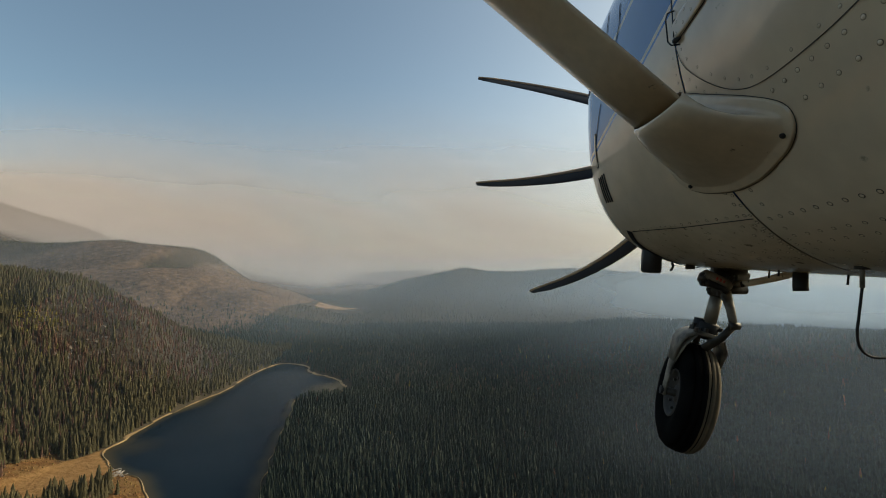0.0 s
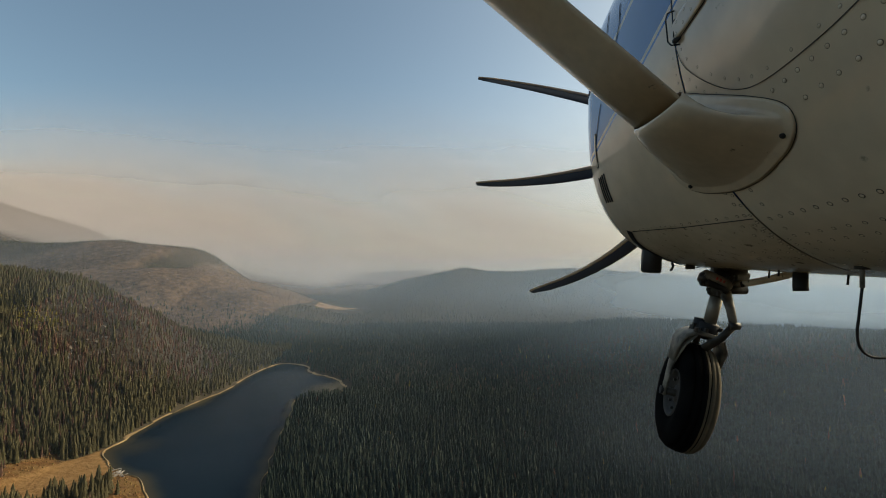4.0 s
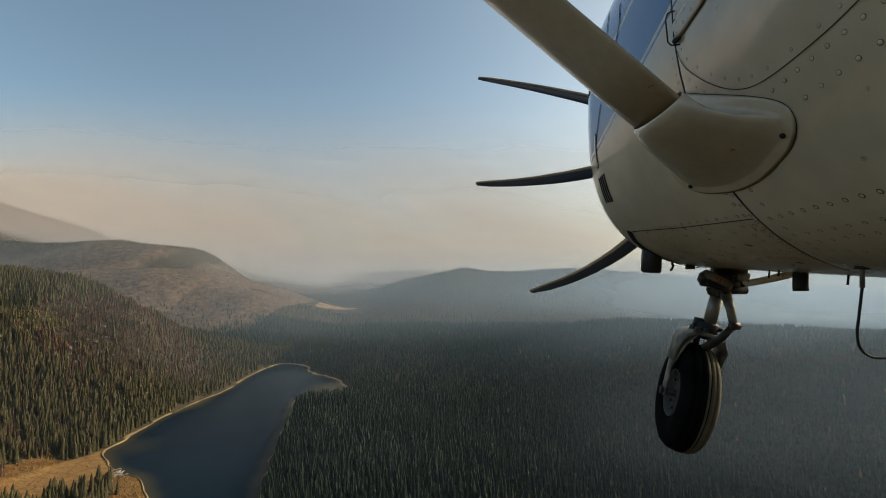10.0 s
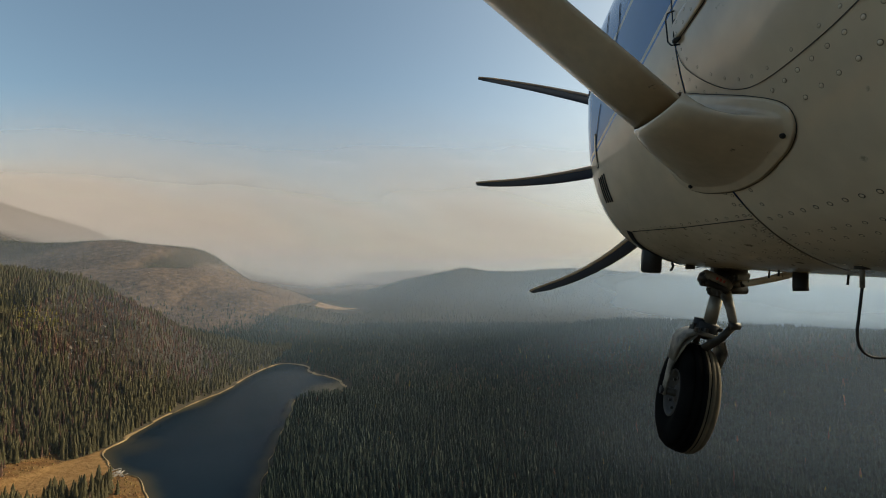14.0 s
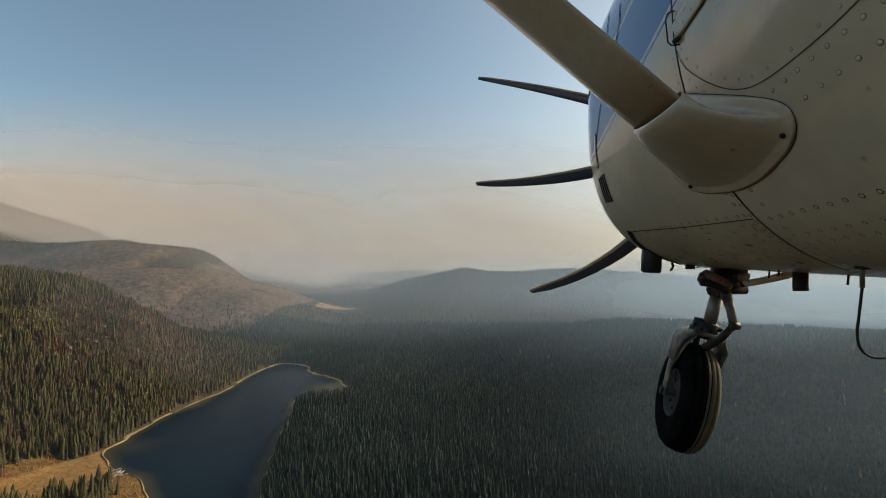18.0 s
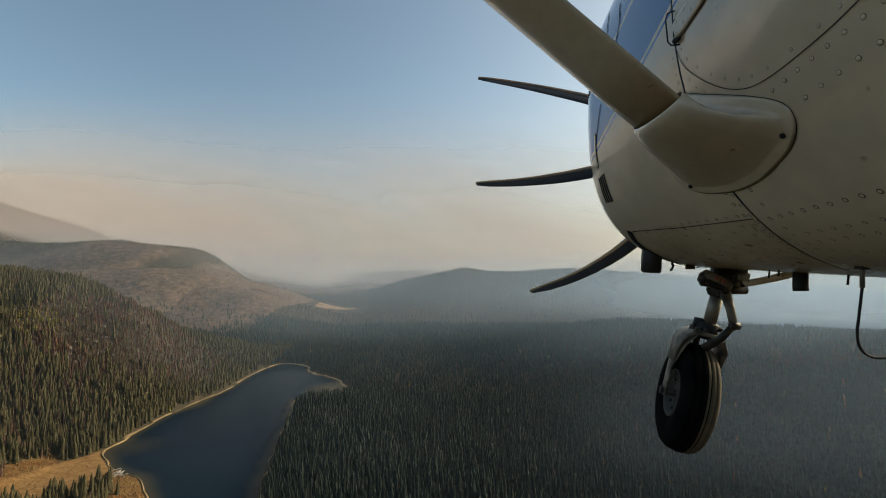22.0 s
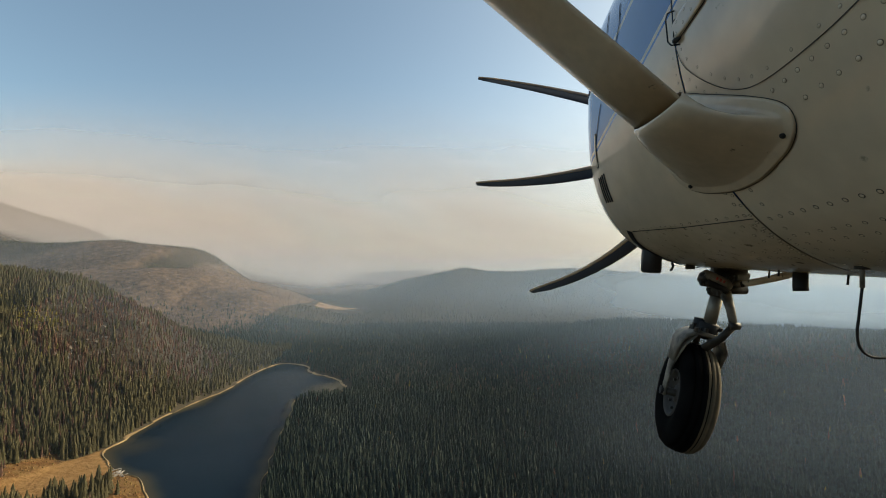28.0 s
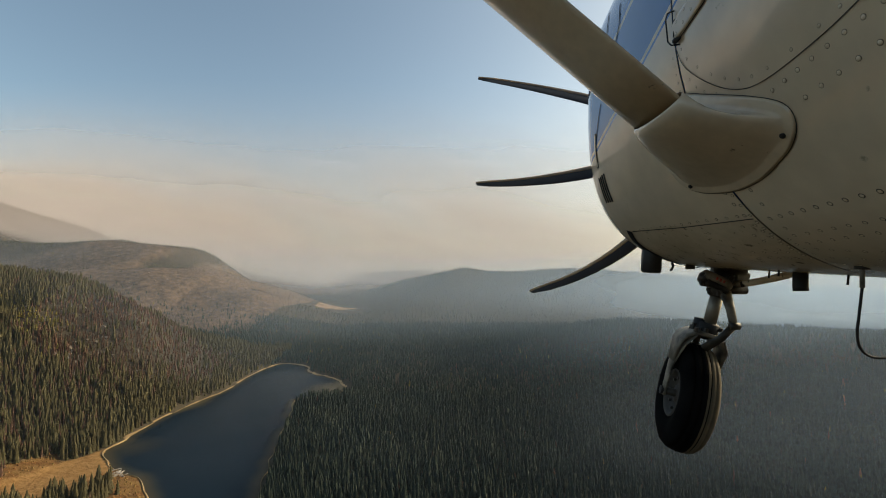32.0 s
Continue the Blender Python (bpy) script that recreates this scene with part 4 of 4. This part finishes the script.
part("drain_plug", tube([(1.20, 2.15, -0.06), (1.2, 2.15, -0.098)], 0.022, 12), GREASE, aircraft)
for x, y, z in ((1.40, 1.9, -0.09), (1.41, 1.54, -0.09), (1.29, 1.70, -0.07)):
    part("drain_tube", tube([(x, y, z), (x - 0.003, y, z - 0.035)], 0.0035, 8), BLACK, aircraft)
mast = part("antenna_base", tube([(1.24, 1.31, -0.03), (1.24, 1.31, -0.115)], 0.0062, 12), ALU, aircraft, "bare metal antenna stub")
part("antenna_foot", tube([(1.24, 1.31, -0.050), (1.24, 1.31, -0.060)], 0.019, 18), GREASE, aircraft)
part("antenna_rod", tube(smooth_path([(1.24, 1.31, -0.11), (1.230, 1.31, -0.199), (1.225, 1.31, -0.249), (1.233, 1.31, -0.291), (1.263, 1.31, -0.3175), (1.31, 1.31, -0.3225), (1.42, 1.31, -0.3225)], 5), 0.0038, 8),
     BLACK, mast, "thin bent black whip")

# propeller
HUB = Vector((1.664, 2.80, 0.718))
spinner = part("spinner", lathe([(-0.16, 0.2), (-0.05, 0.21), (0.1, 0.18), (0.26, 0.1), (0.33, 0.001)], Matrix.Translation(HUB) @ pose(0, 0, 0, 0, 0, 90)), BLADE, aircraft, "dark propeller spinner")


def blade(tip_deg, sweep, taper=1.0):
    """tip_deg: above the left horizontal, about the hub; sweep: degrees of bend from root to tip."""
    rings, edge = [], []
    for k in range(15):
        t = k / 14
        r = 0.2 + (1.485 - 0.2) * t
        a = radians(tip_deg - sweep * (1 - t))
        er, et = Vector((-math.cos(a), 0, math.sin(a))), Vector((math.sin(a), 0, math.cos(a)))
        chord = 1.18 * (0.085 * (1 - 0.35 * t) if t < 0.6 else 0.067 * (1 - 1.1 * (t - 0.6))) * taper
        if k == 14:
            chord *= 0.6
        tw = radians(28 + 14 * t)
        cd = et * math.cos(tw) + Vector((0, 1, 0)) * math.sin(tw)
        th = et * -math.sin(tw) + Vector((0, 1, 0)) * math.cos(tw)
        c = HUB + er * r
        rings.append([c + cd * (chord * 0.5 * math.cos(q)) + th * (0.012 * (1.2 - t) * math.sin(q)) for q in (2 * math.pi * j / 14 for j in range(14))])
        edge.append(c + cd * (chord * 0.5))
    part("blade", loft(rings), BLADE, spinner, "dark grey propeller blade")
    return edge


for tip_deg, sweep in ((79.0, -6.0), (14.0, -4.5), (-12.0, 11.0), (-41.8, 27.0)):
    edge = blade(tip_deg, sweep)
    # tube along each leading edge carries the painted highlight
    part("blade_edge", tube(edge[2:], [0.019 - 0.012 * k / (len(edge) - 3) for k in range(len(edge) - 2)], 8), BLADE_EDGE, spinner, "leading edge with a sunlit highlight in its tan colour")

# nose gear
WC = Vector((1.258, 2.30, -0.762))
WM = Matrix.Translation(WC) @ Vector((-0.95, 0.24, 0.22)).normalized().to_track_quat("X", "Z").to_matrix().to_4x4() @ Matrix.Scale(0.955, 4)
tyre = part("tyre", lathe([(0.060, 0.125), (0.076, 0.150), (0.086, 0.20), (0.083, 0.24), (0.070, 0.268), (0.052, 0.283), (0.050, 0.279), (0.045, 0.279), (0.042, 0.287), (0.019, 0.291), (0.017, 0.285),
                           (0.012, 0.285), (0.010, 0.292), (-0.010, 0.292), (-0.012, 0.285), (-0.017, 0.285), (-0.019, 0.291), (-0.042, 0.287), (-0.045, 0.279), (-0.050, 0.279), (-0.052, 0.283),
                           (-0.070, 0.268), (-0.083, 0.24), (-0.086, 0.20), (-0.078, 0.165), (-0.060, 0.145)], WM, 72), RUBBER, aircraft, "black ribbed nose tyre with sunlight painted on its tread")
# only ribs on the sun's side get the painted sunlit tan
part("tread", lathe([(-0.008, 0.2925), (-0.018, 0.2935), (-0.020, 0.287), (-0.023, 0.287), (-0.024, 0.2915), (-0.041, 0.2895), (-0.043, 0.283), (-0.047, 0.283),
                       (-0.053, 0.2855), (-0.071, 0.270), (-0.0845, 0.240)], WM, 72), TREAD, tyre, "worn tread ribs with sunlight put into their tan colour")
part("rim", lathe([(0.068, 0.130), (0.074, 0.124), (0.060, 0.114), (0.030, 0.098), (0.026, 0.06), (0.05, 0.045), (0.052, 0.001)], WM, 48), RIM, tyre, "worn dull grey alloy rim")
part("rim_back", lathe([(-0.080, 0.147), (-0.086, 0.14), (-0.045, 0.105), (-0.04, 0.001)], WM, 32), ALU, tyre)
for k in range(8):
    a = 2 * math.pi * k / 8
    p = Vector((0.045, 0.083 * math.cos(a), 0.083 * math.sin(a)))
    part("wheel_bolt", tube([WM @ p, WM @ (p + Vector((0.014, 0, 0)))], 0.008, 6), GREASE, tyre, smooth=False)
AXL, AXR = WM @ Vector((0.108, 0, 0)), WM @ Vector((-0.108, 0, 0))
axle = part("axle", tube([AXL, AXR], 0.02, 14), GREASE, aircraft)
part("axle_nut", tube([WM @ Vector((0.108, 0, 0)), WM @ Vector((0.128, 0, 0))], 0.024, 6), BLACK, axle, smooth=False)


def arm(points, widths, thick, side):
    """A flat tapered arm; side is the thin direction."""
    pts = [Vector(p) for p in points]
    rings = []
    for i, p in enumerate(pts):
        d = (pts[min(i + 1, len(pts) - 1)] - pts[max(i - 1, 0)]).normalized()
        s = (side - d * side.dot(d)).normalized()
        w = d.cross(s)
        rings.append([p + w * (widths[i] * 0.5 * math.cos(q)) + s * (thick * 0.5 * math.sin(q)) for q in (2 * math.pi * j / 12 for j in range(12))])
    return loft(rings)


X = (WM.to_3x3() @ Vector((1, 0, 0))).normalized()
UP = (WM.to_3x3() @ Vector((0, 0, 1))).normalized()
if UP.z < 0:
    UP = -UP
crown = WC + UP * 0.325 + Vector((0.012, -0.02, 0.0))
fork = part("fork", arm([crown + X * 0.02, crown + X * 0.06, crown + X * 0.094 - UP * 0.05, WC + X * 0.103 + UP * 0.15, WC + X * 0.104 + UP * 0.03, AXL - UP * 0.02], [0.17, 0.17, 0.145, 0.085, 0.052, 0.055], 0.022, X), ALU, aircraft,
            "cast alloy wheel fork, grey and worn")
part("fork_arm", arm([crown - X * 0.02, crown - X * 0.065, crown - X * 0.094 - UP * 0.05, WC - X * 0.103 + UP * 0.15, AXR], [0.17, 0.17, 0.145, 0.08, 0.055], 0.022, X), ALU, fork)
# cast saddle over the wheel, from one arm to the other
FWD = X.cross(UP).normalized()
saddle = []
for sx, su, wide, thick in ((0.104, 0.17, 0.10, 0.022), (0.104, 0.24, 0.135, 0.024), (0.098, 0.285, 0.165, 0.026), (0.078, 0.318, 0.18, 0.028), (0.045, 0.337, 0.18, 0.032), (0.0, 0.343, 0.175, 0.036),
                            (-0.045, 0.337, 0.18, 0.032), (-0.078, 0.318, 0.18, 0.028), (-0.098, 0.285, 0.165, 0.026), (-0.104, 0.24, 0.135, 0.024), (-0.104, 0.17, 0.10, 0.022)):
    c = WC + X * sx + UP * su
    out = (X * sx * 1.6 + UP * (su - 0.2) * (1.0 if su > 0.2 else 0.1)).normalized()
    saddle.append([c + FWD * (wide * 0.5 * math.copysign(abs(math.cos(q)) ** 0.6, math.cos(q))) + out * (thick * 0.5 * math.copysign(abs(math.sin(q)) ** 0.6, math.sin(q)))
                   for q in (2 * math.pi * k / 16 for k in range(16))])
part("fork_saddle", loft(saddle), ALU, fork, "pale worn cast saddle over the wheel")
part("fork_head", lathe([(0.345, 0.056), (0.36, 0.053), (0.372, 0.048), (0.41, 0.046), (0.415, 0.001)], Matrix.Translation(WC) @ UP.to_track_quat("X", "Z").to_matrix().to_4x4(), 24), BLACK, fork, "black swivel head")
part("fork_bolt", tube([crown + X * 0.06 + UP * 0.02, crown + X * 0.06 + UP * 0.055], 0.012, 6), GREASE, fork, smooth=False)
TOP = Vector((1.4115, 2.22, -0.09))
FOOT = Vector((1.335, 2.25, -0.445))
leg_dir = (FOOT - TOP).normalized()
L = (FOOT - TOP).length


def on_leg(t):
    return TOP + leg_dir * (L * t)


part("gear_housing", tube([on_leg(0.0), on_leg(0.12), on_leg(0.36), on_leg(0.42)], [0.055, 0.058, 0.052, 0.04], 20), GREASE, aircraft, "oily dark upper gear housing")
leg = part("gear_leg", tube([on_leg(0.36), on_leg(0.85)], 0.030, 20), CHROME, aircraft, "polished steel oleo leg")
part("leg_collar", tube([on_leg(0.80), on_leg(0.815), on_leg(0.97), on_leg(1.0)], [0.04, 0.047, 0.047, 0.04], 20), BLACK, leg)
part("leg_foot", tube([on_leg(0.98), crown + UP * 0.02], [0.036, 0.045], 18), GREASE, leg)
part("upper_torque_link", arm([(1.356, 2.13, -0.205), (1.356, 2.09, -0.285), (1.351, 2.06, -0.355)], [0.06, 0.042, 0.036], 0.03, Vector((0, 1, 0))), ALU, leg, "grey torque link")
part("lower_torque_link", arm([(1.351, 2.06, -0.36), (1.309, 2.09, -0.424), (1.275, 2.16, -0.482)], [0.034, 0.036, 0.045], 0.03, Vector((0, 1, 0))), GREASE, leg, "oily dark torque link")
part("link_pin", tube([(1.332, 2.055, -0.358), (1.374, 2.055, -0.358)], 0.017, 12), GREASE, leg)
damper = part("shimmy_damper", tube([(1.245, 2.12, -0.118), (1.252, 2.12, -0.121), (1.36, 2.12, -0.172), (1.375, 2.12, -0.18)], [0.018, 0.026, 0.026, 0.018], 18), ALU, aircraft, "pale steering damper with a red mark")
for k in range(3):
    part("red_mark", block((0.011, 0.003, 0.014), Matrix.Translation((1.296 + 0.016 * k, 2.0925, -0.140 - 0.0075 * k)) @ pose(0, 0, 0, 0, 25, 0), 0.001), RED, damper, "worn red marking")
for x, z in ((1.246, -0.135), (1.262, -0.155), (1.352, -0.19), (1.372, -0.155)):
    part("damper_clamp", block((0.024, 0.05, 0.05), Matrix.Translation((x, 2.125, z)) @ pose(0, 0, 0, 0, 25, 0), 0.006), GREASE, damper)
for x, y, z in ((1.27, 2.12, -0.19), (1.31, 2.11, -0.205), (1.40, 2.12, -0.13), (1.425, 2.11, -0.16), (1.235, 2.12, -0.155)):
    part("fitting", tube([(x, y, z), (x - 0.004, y - 0.012, z - 0.018)], [0.012, 0.008], 6), GREASE, damper, smooth=False)
part("damper_cap", tube([(1.242, 2.12, -0.14), (1.275, 2.11, -0.165), (1.345, 2.1, -0.195)], [0.012, 0.016, 0.012], 10), BLACK, damper)
part("gear_bracket", block((0.16, 0.09, 0.10), Matrix.Translation((1.42, 2.2, -0.14)) @ pose(0, 0, 0, 0, 12, 0), 0.014), GREASE, aircraft, "oily dark bracket")
part("bracket_lug", tube([(1.35, 2.15, -0.20), (1.47, 2.15, -0.20)], 0.02, 12), GREASE, aircraft)
part("drag_brace", arm([(1.42, 2.16, -0.170), (1.45, 2.08, -0.158), (1.475, 1.98, -0.132), (1.49, 1.86, -0.098)], [0.05, 0.046, 0.046, 0.04], 0.032, Vector((0, 0.3, 1))), PAINT_BELLY, aircraft, "grimy cream drag brace")
for dx, dy, h in ((-0.07, -0.04, 0.022), (-0.055, 0.03, 0.026), (-0.03, -0.055, 0.02), (0.045, -0.05, 0.02)):
    p = crown + Vector((dx, dy, 0.03))
    part("head_bolt", tube([p, p + UP * h], [0.012, 0.010], 6), GREASE, fork, smooth=False)
